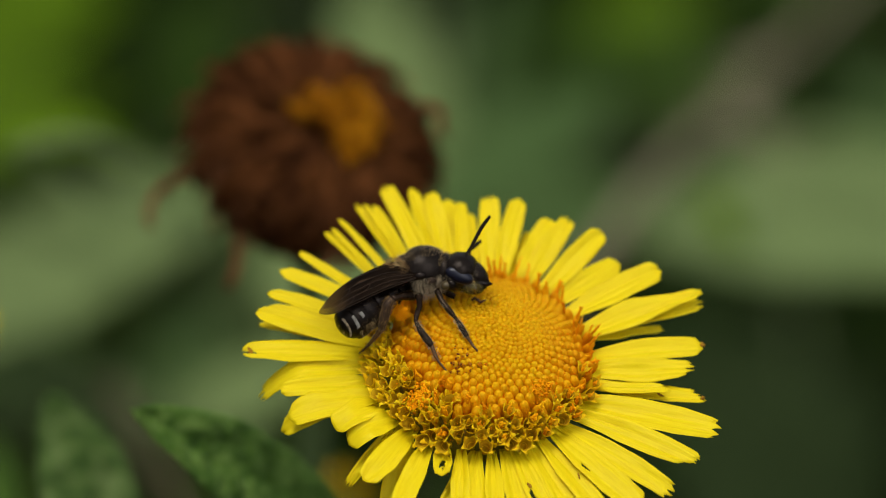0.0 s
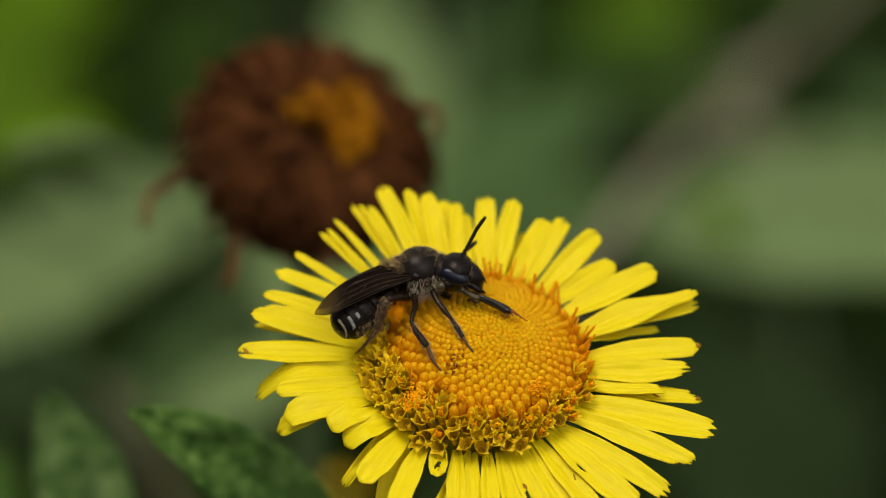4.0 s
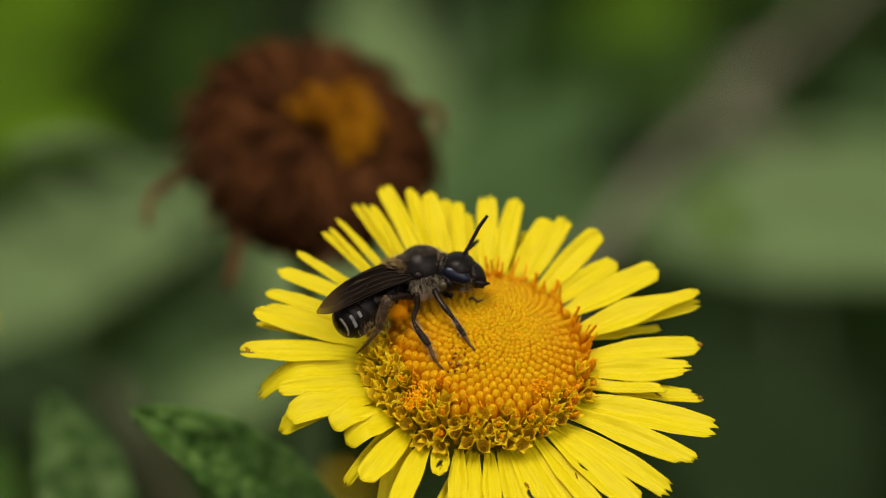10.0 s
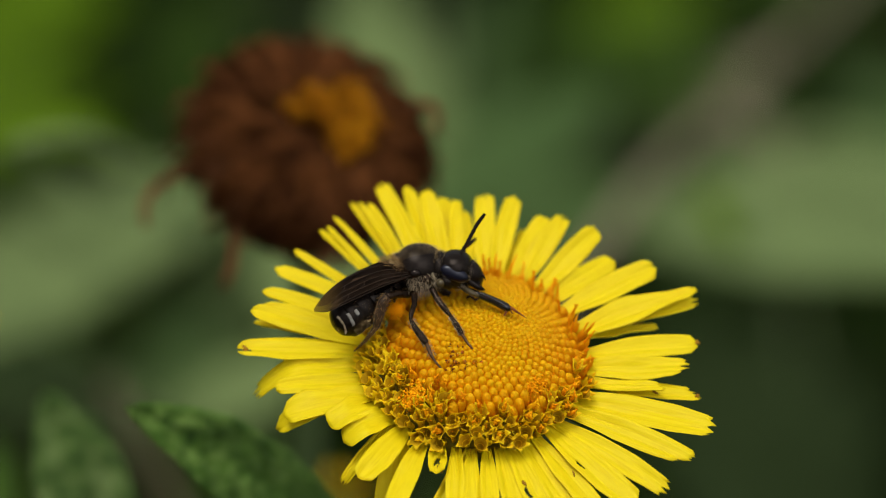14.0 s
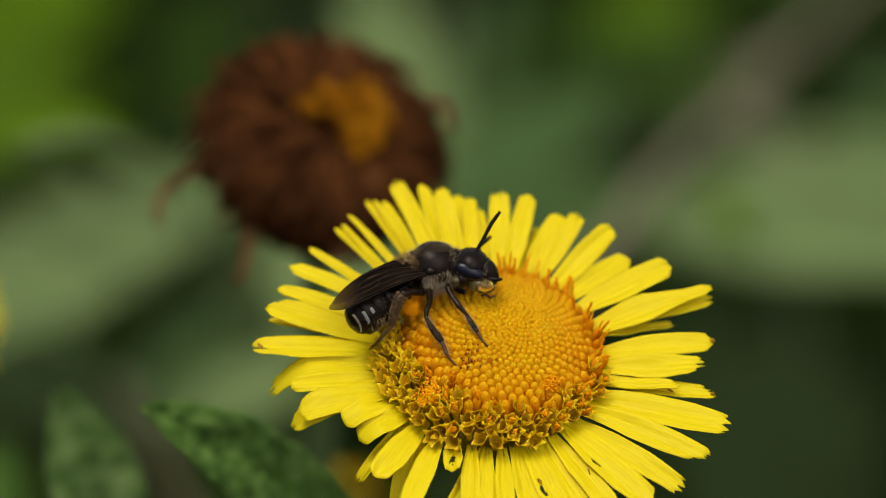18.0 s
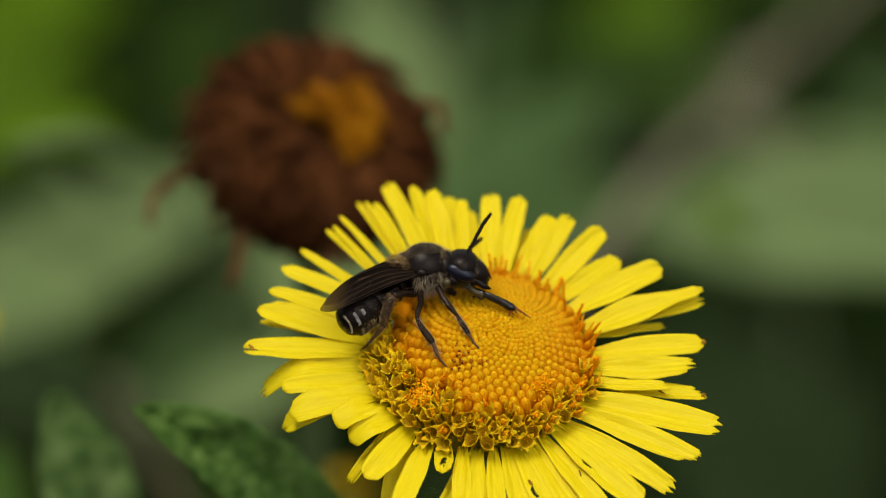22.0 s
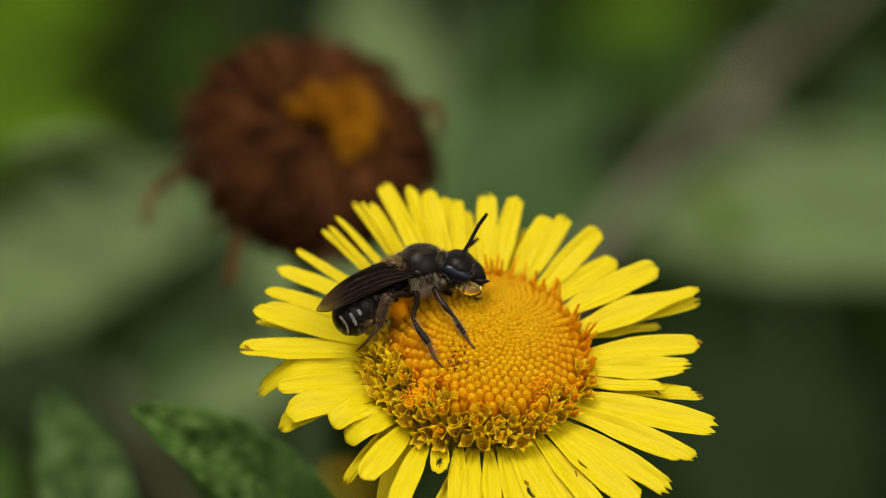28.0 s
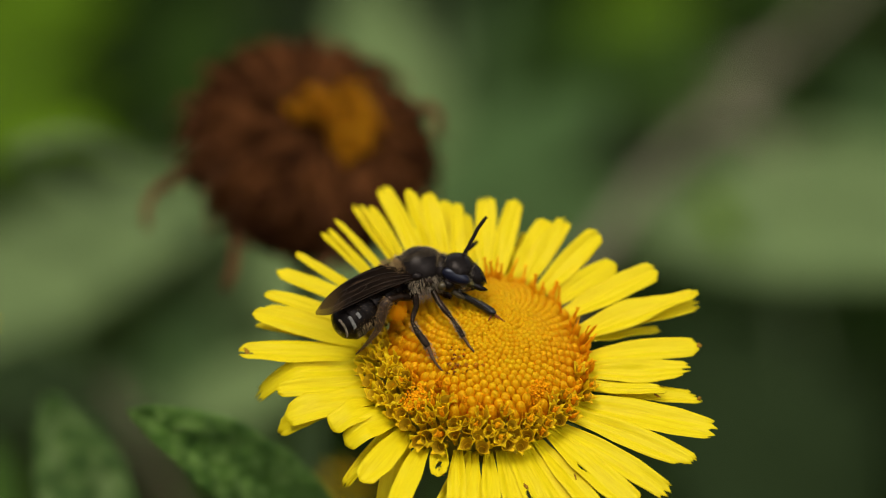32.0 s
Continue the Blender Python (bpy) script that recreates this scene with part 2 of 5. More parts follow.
def wing_membrane():
    m, n, l, b = material("wing_membrane", 0.30)
    nz = noise_node(n, l, 2.2, 5.0, "UV", (3.5, 1.6, 1))
    r = ramp(n, [(0.35, (0.003, 0.002, 0.0015)), (0.55, (0.010, 0.006, 0.004)), (0.72, (0.050, 0.030, 0.018))])
    l.new(nz.outputs["Fac"], r.inputs["Fac"])
    # the membrane thins and pales towards the tip
    tc, sp, al, tip = n.new("ShaderNodeTexCoord"), n.new("ShaderNodeSeparateXYZ"), n.new("ShaderNodeMapRange"), n.new("ShaderNodeMapRange")
    l.new(tc.outputs["UV"], sp.inputs[0])
    for node, lo, hi in ((al, 0.94, 0.50), (tip, 0.0, 0.9)):
        l.new(sp.outputs["Y"], node.inputs["Value"])
        node.inputs["From Min"].default_value = 0.55
        node.inputs["To Min"].default_value, node.inputs["To Max"].default_value = lo, hi
    l.new(al.outputs[0], b.inputs["Alpha"])
    b.inputs["Specular Tint"].default_value = (0.75, 0.55, 0.42, 1)
    l.new(mixed(n, l, r.outputs["Color"], (0.10, 0.058, 0.016), tip.outputs[0]), b.inputs["Base Color"])
    b.inputs["Specular IOR Level"].default_value = 0.025
    bumped(n, l, b, nz.outputs["Fac"], 0.5, 8e-5)
    return m


NECTAR, BEAD, WING = nectar("nectar", (1.0, 0.86, 0.25), 0.97), nectar("amber_bead", (0.85, 0.46, 0.05), 0.9), wing_membrane()
WING_VEIN = varied("wing_vein", [(0.3, (0.007, 0.004, 0.003)), (0.7, (0.026, 0.015, 0.009))], 1500, rough=0.35, gloss=0.10)


# ---- mesh helpers ----
def mesh_of(name, verts, faces, mat, smooth=True, uvs=None):
    me = bpy.data.meshes.new(name)
    me.from_pydata([tuple(v) for v in verts], [], faces)
    me.materials.append(mat)
    if uvs:
        layer = me.uv_layers.new(name="uv")
        for loop in me.loops:
            layer.data[loop.index].uv = uvs[loop.vertex_index]
    me.polygons.foreach_set("use_smooth", [smooth] * len(me.polygons))
    me.update()
    return me


def part(name, me, parent, label="", m=None):
    ob = new(name, me)
    ob.parent = parent
    if m is not None:
        ob.matrix_basis = m
    return tagged(ob, label)


def slab(rows, thick, up=None):
    """A thin closed sheet through rows of points, with a uv that runs across and along."""
    nv, nu = len(rows), len(rows[0])
    top, uvs = [], []
    for j in range(nv):
        for i in range(nu):
            du = rows[j][min(i + 1, nu - 1)] - rows[j][max(i - 1, 0)]
            dv = rows[min(j + 1, nv - 1)][i] - rows[max(j - 1, 0)][i]
            k = du.cross(dv)
            k = k.normalized() if k.length > 1e-14 else Vector((0, 0, 1))
            edge = 0.25 if i in (0, nu - 1) or j == nv - 1 else 1.0
            top.append((rows[j][i], k * thick * 0.5 * edge))
            uvs.append((i / (nu - 1), j / (nv - 1)))
    verts = [p + k for p, k in top] + [p - k for p, k in top]
    n = nu * nv
    faces = []
    for j in range(nv - 1):
        for i in range(nu - 1):
            a = j * nu + i
            faces.append((a, a + 1, a + nu + 1, a + nu))
            faces.append((n + a, n + a + nu, n + a + nu + 1, n + a + 1))
    ring = [i for i in range(nu)] + [j * nu + nu - 1 for j in range(1, nv)]
    ring += [(nv - 1) * nu + i for i in range(nu - 2, -1, -1)] + [j * nu for j in range(nv - 2, 0, -1)]
    for a, b in zip(ring, ring[1:] + ring[:1]):
        faces.append((a, n + a, n + b, b))
    return verts, faces, uvs + uvs


def tube(path, radii, sides=8, squash=1.0):
    """A closed tapered tube along points; the radius follows the points."""
    verts, faces = [], []
    last = None
    for k, p in enumerate(path):
        way = (path[min(k + 1, len(path) - 1)] - path[max(k - 1, 0)]).normalized()
        ref = last if last is not None else (Vector((0, 0, 1)) if abs(way.z) < 0.9 else Vector((1, 0, 0)))
        s = (ref - way * ref.dot(way)).normalized()
        last, q = s, way.cross(s)
        for i in range(sides):
            a = 2 * math.pi * i / sides
            verts.append(p + (s * math.cos(a) + q * math.sin(a) * squash) * radii[k])
    m = len(path)
    for k in range(m - 1):
        for i in range(sides):
            j = (i + 1) % sides
            faces.append((k * sides + i, k * sides + j, (k + 1) * sides + j, (k + 1) * sides + i))
    verts += [path[0], path[-1]]
    for i in range(sides):
        j = (i + 1) % sides
        faces.append((j, i, m * sides))
        faces.append(((m - 1) * sides + i, (m - 1) * sides + j, m * sides + 1))
    return verts, faces


def blob(centre, axes, turn=None, nu=20, nv=14, shape=None):
    """An ellipsoid; shape(v) may bend each point of the unit ball first."""
    turn = turn or Matrix.Identity(3)
    verts, faces = [], []
    for j in range(1, nv):
        th = math.pi * j / nv
        for i in range(nu):
            ph = 2 * math.pi * i / nu
            verts.append(Vector((math.cos(th), math.sin(th) * math.cos(ph), math.sin(th) * math.sin(ph))))
    verts += [Vector((1, 0, 0)), Vector((-1, 0, 0))]
    for j in range(nv - 2):
        for i in range(nu):
            k = (i + 1) % nu
            faces.append((j * nu + i, (j + 1) * nu + i, (j + 1) * nu + k, j * nu + k))
    a, b = len(verts) - 2, len(verts) - 1
    for i in range(nu):
        k = (i + 1) % nu
        faces.append((a, i, k))
        faces.append((b, (nv - 2) * nu + k, (nv - 2) * nu + i))
    out = []
    for v in verts:
        w = shape(v) if shape else v
        out.append(Vector(centre) + turn @ Vector((w.x * axes[0], w.y * axes[1], w.z * axes[2])))
    return out, faces


def merged(*pieces):
    verts, faces = [], []
    for v, f in pieces:
        k = len(verts)
        verts += list(v)
        faces += [tuple(i + k for i in g) for g in f]
    return verts, faces


def spikes(roots, length, radius, rng, lean=None, spread=0.5):
    """Fine tapered hairs: (place, way) pairs."""
    verts, faces = [], []
    for p, k in roots:
        k = (Vector(k) + Vector((rng.gauss(0, 1), rng.gauss(0, 1), rng.gauss(0, 1))) * spread * 0.5 + (lean or Vector())).normalized()
        s = k.orthogonal().normalized()
        q = k.cross(s)
        n = len(verts)
        h = length * rng.uniform(0.55, 1.15)
        bow = s * rng.uniform(-0.25, 0.25) * h
        for a in range(3):
            o = s * math.cos(a * 2.094) + q * math.sin(a * 2.094)
            verts.append(p + o * radius)
        for a in range(3):
            o = s * math.cos(a * 2.094) + q * math.sin(a * 2.094)
            verts.append(p + k * h * 0.55 + bow * 0.5 + o * radius * 0.7)
        verts.append(p + k * h + bow)
        for a in range(3):
            c = (a + 1) % 3
            faces += [(n + a, n + c, n + 3 + c, n + 3 + a), (n + 3 + a, n + 3 + c, n + 6)]
    return verts, faces


def bezier(a, b, c, n):
    return [a * (1 - t) ** 2 + b * 2 * t * (1 - t) + c * t * t for t in (k / n for k in range(n + 1))]


def thing(name, label, category, m, group="", kind=""):
    ob = new(name)
    ob.matrix_basis = m
    ob.empty_display_size = 0.01
    return tagged(ob, label, category, group, kind)


MM = 0.001

# ---- ground ----
def build_ground():
    n, verts, faces = 60, [], []
    xs = [math.copysign(abs(k / n * 2 - 1) ** 4, k / n * 2 - 1) * 400 for k in range(n + 1)]
    for y in xs:
        for x in xs:
            verts.append((x, y + 0.6, 0.012 * noise.noise(Vector((x * 9, y * 9, 0))) if abs(x) + abs(y) < 6 else 0.0))
    for j in range(n):
        for i in range(n):
            a = j * (n + 1) + i
            faces.append((a, a + 1, a + n + 2, a + n + 1))
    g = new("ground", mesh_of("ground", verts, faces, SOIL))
    tagged(g, "dark damp soil under dense meadow plants", "ground", kind="structure")


build_ground()

# ---- the open yellow flower ----
flower = thing("yellow_flower", "open yellow daisy-like flower with golden disc and ragged rays", "flower", FLOWER_AT)
DISC_R, DISC_H = 6.1, 2.1


def dome(r):
    return DISC_H * (1 - (r / DISC_R) ** 2.8)


def build_cup():
    prof = [(0.0, DISC_H - 0.8), (2.0, dome(2.0) - 0.8), (4.0, dome(4.0) - 0.8), (4.7, dome(4.7) - 1.2), (5.0, -1.0), (5.1, -1.6),
            (5.0, -1.9), (3.6, -2.8), (1.8, -3.4), (0.9, -4.2)]
    verts, faces, n = [], [], 40
    for r, z in prof:
        for i in range(n):
            a = 2 * math.pi * i / n
            verts.append(Vector((r * math.cos(a), r * math.sin(a), z)) * MM)
    for k in range(len(prof) - 1):
        for i in range(n):
            j = (i + 1) % n
            faces.append((k * n + i, (k + 1) * n + i, (k + 1) * n + j, k * n + j))
    part("receptacle", mesh_of("receptacle", verts, faces, CUP), flower, "olive-green receptacle under the florets")
    # green bracts under the rays
    rng = random.Random(8)
    for k in range(26):
        a = 2 * math.pi * (k + rng.uniform(-0.2, 0.2)) / 26
        out = Vector((math.cos(a), math.sin(a), 0))
        cross = Vector((-math.sin(a), math.cos(a), 0))
        rows = []
        for j in range(6):
            t = j / 5
            c = out * (3.2 + 3.2 * t) + Vector((0, 0, -2.9 + 1.9 * t - 0.4 * t * t))
            w = 0.42 * (1 - t ** 3 * 0.9)
            rows.append([(c + cross * w * s) * MM for s in (-1, 0, 1)])
        v, f, uv = slab(rows, 0.12 * MM)
        part("bract", mesh_of("bract", v, f, STEM, uvs=uv), flower)
    # stalk down to the ground, hidden under the head
    m = FLOWER_AT.inverted()
    path = bezier(m @ Vector((0.0032, 0.0006, 0.4910)), m @ Vector((0.0050, 0.006, 0.40)), m @ Vector((0.012, 0.020, -0.005)), 14)
    part("stalk", mesh_of("stalk", *tube(path, [1.0 * MM + 0.5 * MM * k / 14 for k in range(15)], 10), STEM), flower, "downy green stalk")


build_cup()
petal_rng = random.Random(21)


def ray(az, tip_az, reach, tip_z, width, arch, end, droop=0.0, hole=None, wavy=0.0):
    """One strap-shaped petal, from the disc's edge at az to its tip (degrees and mm). droop: how far the end hangs;
    hole: the stretch (along, along, across, across) that insects have eaten away; wavy: ruffled edges."""
    rng = petal_rng
    a, b = radians(az), radians(tip_az)
    base = Vector((5.35 * math.cos(a), 5.35 * math.sin(a), -0.35))
    tip = Vector((reach * math.cos(b), reach * math.sin(b), tip_z))
    ctrl = base.lerp(tip, 0.5) + Vector((0, 0, arch)) + (tip - base).cross(Vector((0, 0, 1))) * rng.uniform(-0.03, 0.03)
    if end != "round":
        tip += (tip - base) * 0.045
    nv, nu = (64, 33) if hole else (22, 15)
    line = bezier(base, ctrl, tip, nv)
    roll, twist = rng.uniform(-0.18, 0.18), rng.uniform(-0.35, 0.35)
    phase, seed = rng.uniform(0, 6.28), rng.uniform(0, 50)
    ridge = rng.uniform(0.015, 0.032)
    tooth = [rng.uniform(0.0, 0.05) for _ in range(4)]
    rows = []
    for j in range(nv + 1):
        row = []
        for i in range(nu):
            s = 2 * i / (nu - 1) - 1
            t = j / nv
            # the end: rounded, three-toothed, notched or torn
            cut = 0.05 * abs(s) ** 2.5 + 0.02 * noise.noise(Vector((s * 2, seed, 0)))
            if end == "toothed":
                cut = 0.03 * abs(s) ** 4 + 0.055 * (0.5 - 0.5 * math.cos(3 * math.pi * (s + 1))) * (1 - 0.3 * abs(s)) + tooth[i % 3] * 0.5
            elif end == "notched":
                cut = 0.04 * abs(s) ** 3 + 0.12 * math.exp(-((s - 0.1) / 0.22) ** 2)
            elif end == "torn":
                cut = 0.10 * abs(noise.noise(Vector((s * 2.3, seed, 4)))) + 0.10 * max(0, s * (1 if seed > 25 else -1)) + tooth[i % 4]
            q = t * (1 - cut)
            k = q * nv
            lo = min(int(k), nv - 1)
            c = line[lo].lerp(line[lo + 1], k - lo)
            way = (line[lo + 1] - line[lo]).normalized()
            ang = roll + twist * (q - 0.4)
            side = Vector((0, 0, 1)).cross(way).normalized()
            up = way.cross(side)
            side, up = side * math.cos(ang) + up * math.sin(ang), up * math.cos(ang) - side * math.sin(ang)
            taper = min(1.0, 0.46 + 1.3 * q) * (1.0 - 0.22 * max(0, q - 0.72) / 0.28) * (1 - 0.5 * max(0, q - 0.94) / 0.06 * abs(s))
            edge = 1 + 0.10 * noise.noise(Vector((q * 4, seed, s)))
            if end == "folded":
                taper *= 1 - 0.55 * min(1, max(0, (q - 0.5) / 0.3))
            x = s * width * 0.5 * taper * edge * (1 + wavy * math.sin(13 * q + seed) * max(0, -s))
            z = 0.16 * width * (s * s - 0.4) * (1 - 0.6 * q) + ridge * math.cos(3.5 * math.pi * s + phase * 0.2) * (1 - 0.3 * q)
            z += 0.14 * noise.noise(Vector((q * 3, seed, s * 1.2))) + 0.03 * noise.noise(Vector((q * 9, seed + 9, s * 2)))
            hang = max(0, (q - 0.62) / 0.38) ** 1.7 * droop
            row.append((c + side * x + up * z - Vector((0, 0, hang))) * MM)
        rows.append(row)
    v, f, uv = slab(rows, 0.09 * MM)
    if hole:
        q0, q1, s0, s1 = hole

        def eaten(g):
            q, s = sum(uv[i][1] for i in g) / len(g), sum(uv[i][0] for i in g) / len(g) * 2 - 1
            d = ((2 * q - q0 - q1) / (q1 - q0)) ** 2 + ((2 * s - s0 - s1) / (s1 - s0)) ** 2
            return d < 1 + 1.3 * noise.noise(Vector((q * 17, s * 3.5, seed)))
        f = [g for g in f if not eaten(g)]
    return part("ray_petal", mesh_of("ray_petal", v, f, PETAL, uvs=[(x, y + seed) for x, y in uv]), flower)


ray(171, 177.1, 12.41, 0.3, 1.48, 0.5, "notched")
ray(166, 166.8, 12.30, 0.9, 1.17, 0.3, "round")
ray(160, 163.1, 11.89, 0.3, 0.95, 0.3, "round")
ray(164, 166.5, 12.20, -0.3, 0.59, 0.2, "round")
ray(155, 158.5, 12.25, 0.3, 0.91, 0.3, "round")
ray(145, 151.0, 12.31, 0.3, 1.01, 0.3, "round")
ray(141, 143.3, 12.21, 0.2, 0.60, 0.3, "round")
ray(136, 134.2, 12.10, 0.2, 0.47, 0.3, "round")
ray(134, 132.4, 11.91, 0.4, 0.40, 0.3, "round")
ray(131, 129.6, 12.07, 0.6, 0.46, 0.3, "round")
ray(124, 122.6, 12.32, 0.2, 0.55, 0.3, "toothed")
ray(123, 121.1, 12.13, 0.5, 0.45, 0.2, "round")
ray(121, 119.0, 11.92, 0.4, 0.48, 0.2, "round")
ray(114, 113.9, 12.68, 0.4, 1.02, 0.3, "toothed")
ray(108, 107.6, 12.28, 0.2, 0.94, 0.3, "round")
ray(105, 103.4, 11.51, 0.5, 1.06, 0.3, "round")
ray(101, 98.8, 11.37, -0.2, 0.87, 0.3, "round")
ray(98, 95.5, 10.74, 0.3, 0.81, 0.3, "round")
ray(92, 92.8, 10.12, 0.0, 0.62, 0.2, "round")
ray(85, 86.9, 10.87, 0.4, 1.17, 0.3, "toothed")
ray(79, 78.4, 10.96, 0.5, 1.12, 0.3, "round")
ray(74, 73.4, 9.65, -0.5, 0.63, 0.2, "round")
ray(69, 67.7, 10.26, 0.3, 1.27, 0.3, "round")
ray(65, 62.4, 10.45, 0.5, 1.10, 0.3, "toothed")
ray(56, 52.1, 10.86, 0.4, 1.28, 0.3, "round")
ray(47, 42.9, 10.30, -0.3, 1.30, 0.3, "round")
ray(36, 31.6, 11.40, 0.5, 1.55, 0.3, "round")
ray(21, 19.7, 12.32, 0.7, 1.75, 0.4, "folded")
ray(23, 18.4, 12.38, 0.0, 1.04, 0.3, "toothed")
ray(20, 16.9, 10.31, -0.9, 0.69, 0.2, "round")
ray(7, 5.0, 11.89, 0.2, 1.29, 0.4, "round")
ray(-2, -2.6, 11.17, 0.2, 1.41, 0.2, "torn")
ray(-11, -8.7, 11.94, -0.5, 0.96, 0.1, "torn")
ray(-13, -10.7, 10.08, 0.3, 0.82, 0.2, "torn")
ray(-23, -19.3, 13.13, 0.1, 1.76, 0.3, "toothed")
ray(-32, -30.0, 12.99, 0.1, 1.35, 0.3, "torn")
ray(-42, -39.7, 12.83, 0.0, 1.24, 0.3, "toothed")
ray(-47, -47.6, 12.33, 0.1, 1.60, 0.3, "round", 0.0, (0.40, 0.54, -0.60, -0.34))
ray(-56, -56.3, 12.56, -0.2, 1.25, 0.3, "round")
ray(-63, -62.7, 12.00, -0.4, 1.2, 0.3, "round")
ray(-71, -70.4, 11.97, 0.0, 1.2, 0.3, "round", 0.0, (0.42, 0.58, -0.6, -0.1))
ray(-77, -78.4, 11.38, -0.2, 1.19, 0.3, "toothed")
ray(-84, -85.8, 11.20, 0.1, 0.98, 0.3, "round")
ray(-92, -91.0, 11.21, -0.1, 1.05, 0.3, "round")
ray(-101, -95.7, 10.57, -0.1, 1.05, 0.3, "round")
ray(-112, -105.3, 7.55, 0.3, 1.00, 0.2, "round", 0.0, (0.48, 0.80, -0.45, 0.30))
ray(-119, -114.3, 10.67, 0.2, 1.28, 0.3, "round")
ray(-132, -128.3, 9.71, 0.2, 1.48, 0.4, "round")
ray(-137, -119.9, 9.57, -1.6, 1.48, 0.2, "round")
ray(-142, -144.0, 8.55, 0.3, 1.62, 0.8, "round", 0.6)
ray(-140, -137.6, 9.42, -2.0, 0.66, 0.9, "toothed")
ray(-160, -162.5, 10.62, 0.2, 1.75, 0.5, "round", 0.5, None, 0.16)
ray(-155, -151.5, 8.75, 0.6, 1.62, 0.4, "round", 0.5, None, 0.14)
ray(-158, -163.3, 11.0, -0.9, 1.35, 0.9, "round", 0.8)
ray(-171, -170.4, 10.77, 0.2, 1.17, 0.4, "round")
ray(180, -176.5, 11.65, 0.1, 1.30, 0.5, "toothed", 2.4)
ray(176, 175.8, 10.29, -1.0, 0.82, 0.2, "round")
ray(-93, -104.8, 9.36, -1.8, 0.97, 0.2, "round")
ray(-59, -62.2, 9.45, -1.5, 0.93, 0.2, "round")


def bud_mesh(kind, rng):
    """A closed disc floret: a plump egg on a short tube, faintly five-seamed at the tip."""
    rings = [(0.84, -1.3), (0.90, -0.4), (0.98, 0.10), (1.0, 0.36), (0.95, 0.62), (0.82, 0.84), (0.58, 1.01), (0.29, 1.10)]
    verts, faces, n = [], [], 15
    wob = rng.uniform(0.9, 1.1)
    for r, z in rings:
        for i in range(n):
            a = 2 * math.pi * i / n
            k = r * (1 + 0.035 * math.cos(5 * a) * max(0, z) * wob)
            verts.append(Vector((k * math.cos(a), k * math.sin(a), z)))
    verts.append(Vector((0, 0, 1.06 if kind else 1.13)))
    for k in range(len(rings) - 1):
        for i in range(n):
            j = (i + 1) % n
            faces.append((k * n + i, k * n + j, (k + 1) * n + j, (k + 1) * n + i))
    for i in range(n):
        faces.append(((len(rings) - 1) * n + i, (len(rings) - 1) * n + (i + 1) % n, len(verts) - 1))
    return verts, faces


def open_mesh(rng, spread):
    """An open disc floret: a goblet on a narrow tube, its mouth cut into five pointed lobes."""
    verts, faces, n = [], [], 15
    rings = [(0.40, -1.9), (0.50, -0.7), (0.76, 0.05), (0.93, 0.55)]
    squash, sway = rng.uniform(0.72, 1.0), rng.uniform(-0.3, 0.3)
    for r, z in rings:
        for i in range(n):
            a = 2 * math.pi * i / n
            verts.append(Vector((r * math.cos(a), r * math.sin(a) * squash, z)))
    for k in range(len(rings) - 1):
        for i in range(n):
            j = (i + 1) % n
            faces.append((k * n + i, k * n + j, (k + 1) * n + j, (k + 1) * n + i))
    # inner wall
    inner = [(0.87, 0.55), (0.66, 0.0), (0.38, -1.3)]
    top = len(verts)
    for r, z in inner:
        for i in range(n):
            a = 2 * math.pi * i / n
            verts.append(Vector((r * math.cos(a), r * math.sin(a) * squash, z)))
    for i in range(n):
        j = (i + 1) % n
        for k in range(2):
            faces.append((top + k * n + i, top + k * n + j, top + (k + 1) * n + j, top + (k + 1) * n + i))
    faces.append(tuple(top + 2 * n + i for i in range(n)))
    # five lobes, each a thin pointed tongue in two steps, outside and inside
    for k in range(5):
        a = 2 * math.pi * (3 * k + 1) / n + sway * rng.uniform(-1, 1)
        curl = spread * rng.uniform(0.0, 1.7)
        long = rng.uniform(0.75, 1.6)
        d = Vector((math.cos(a), math.sin(a) * squash, 0))
        q = Vector((-math.sin(a), math.cos(a) * squash, 0))
        r1, z1, w1 = 0.99 + 0.18 * curl, 0.55 + 0.30 * long, 0.25
        r2, z2 = 1.02 + 0.70 * curl, 0.55 + long * (0.70 - 0.50 * curl)
        o, c, j = (3 * k) % n, (3 * k + 1) % n, (3 * k + 2) % n
        p = len(verts)
        thick = d * 0.07
        verts += [d * r1 - q * w1 + Vector((0, 0, z1)), d * r1 + q * w1 + Vector((0, 0, z1)), d * r2 + Vector((0, 0, z2)),
                  d * r1 - q * w1 - thick + Vector((0, 0, z1)), d * r1 + q * w1 - thick + Vector((0, 0, z1)), d * (r2 - 0.05) + Vector((0, 0, z2 + 0.05))]
        f0, t0 = 3 * n, top
        faces += [(f0 + o, f0 + c, p), (f0 + c, p + 1, p), (f0 + c, f0 + j, p + 1), (p, p + 1, p + 2),
                  (t0 + c, t0 + o, p + 3), (t0 + c, p + 3, p + 4), (t0 + j, t0 + c, p + 4), (p + 4, p + 3, p + 5),
                  (f0 + o, p, p + 3, t0 + o), (p, p + 2, p + 5, p + 3), (p + 1, f0 + j, t0 + j, p + 4), (p + 2, p + 1, p + 4, p + 5)]
    for k in range(5):
        j, o = (3 * k + 2) % n, (3 * k + 3) % n
        faces.append((3 * n + j, 3 * n + o, top + o, top + j))
    return verts, faces


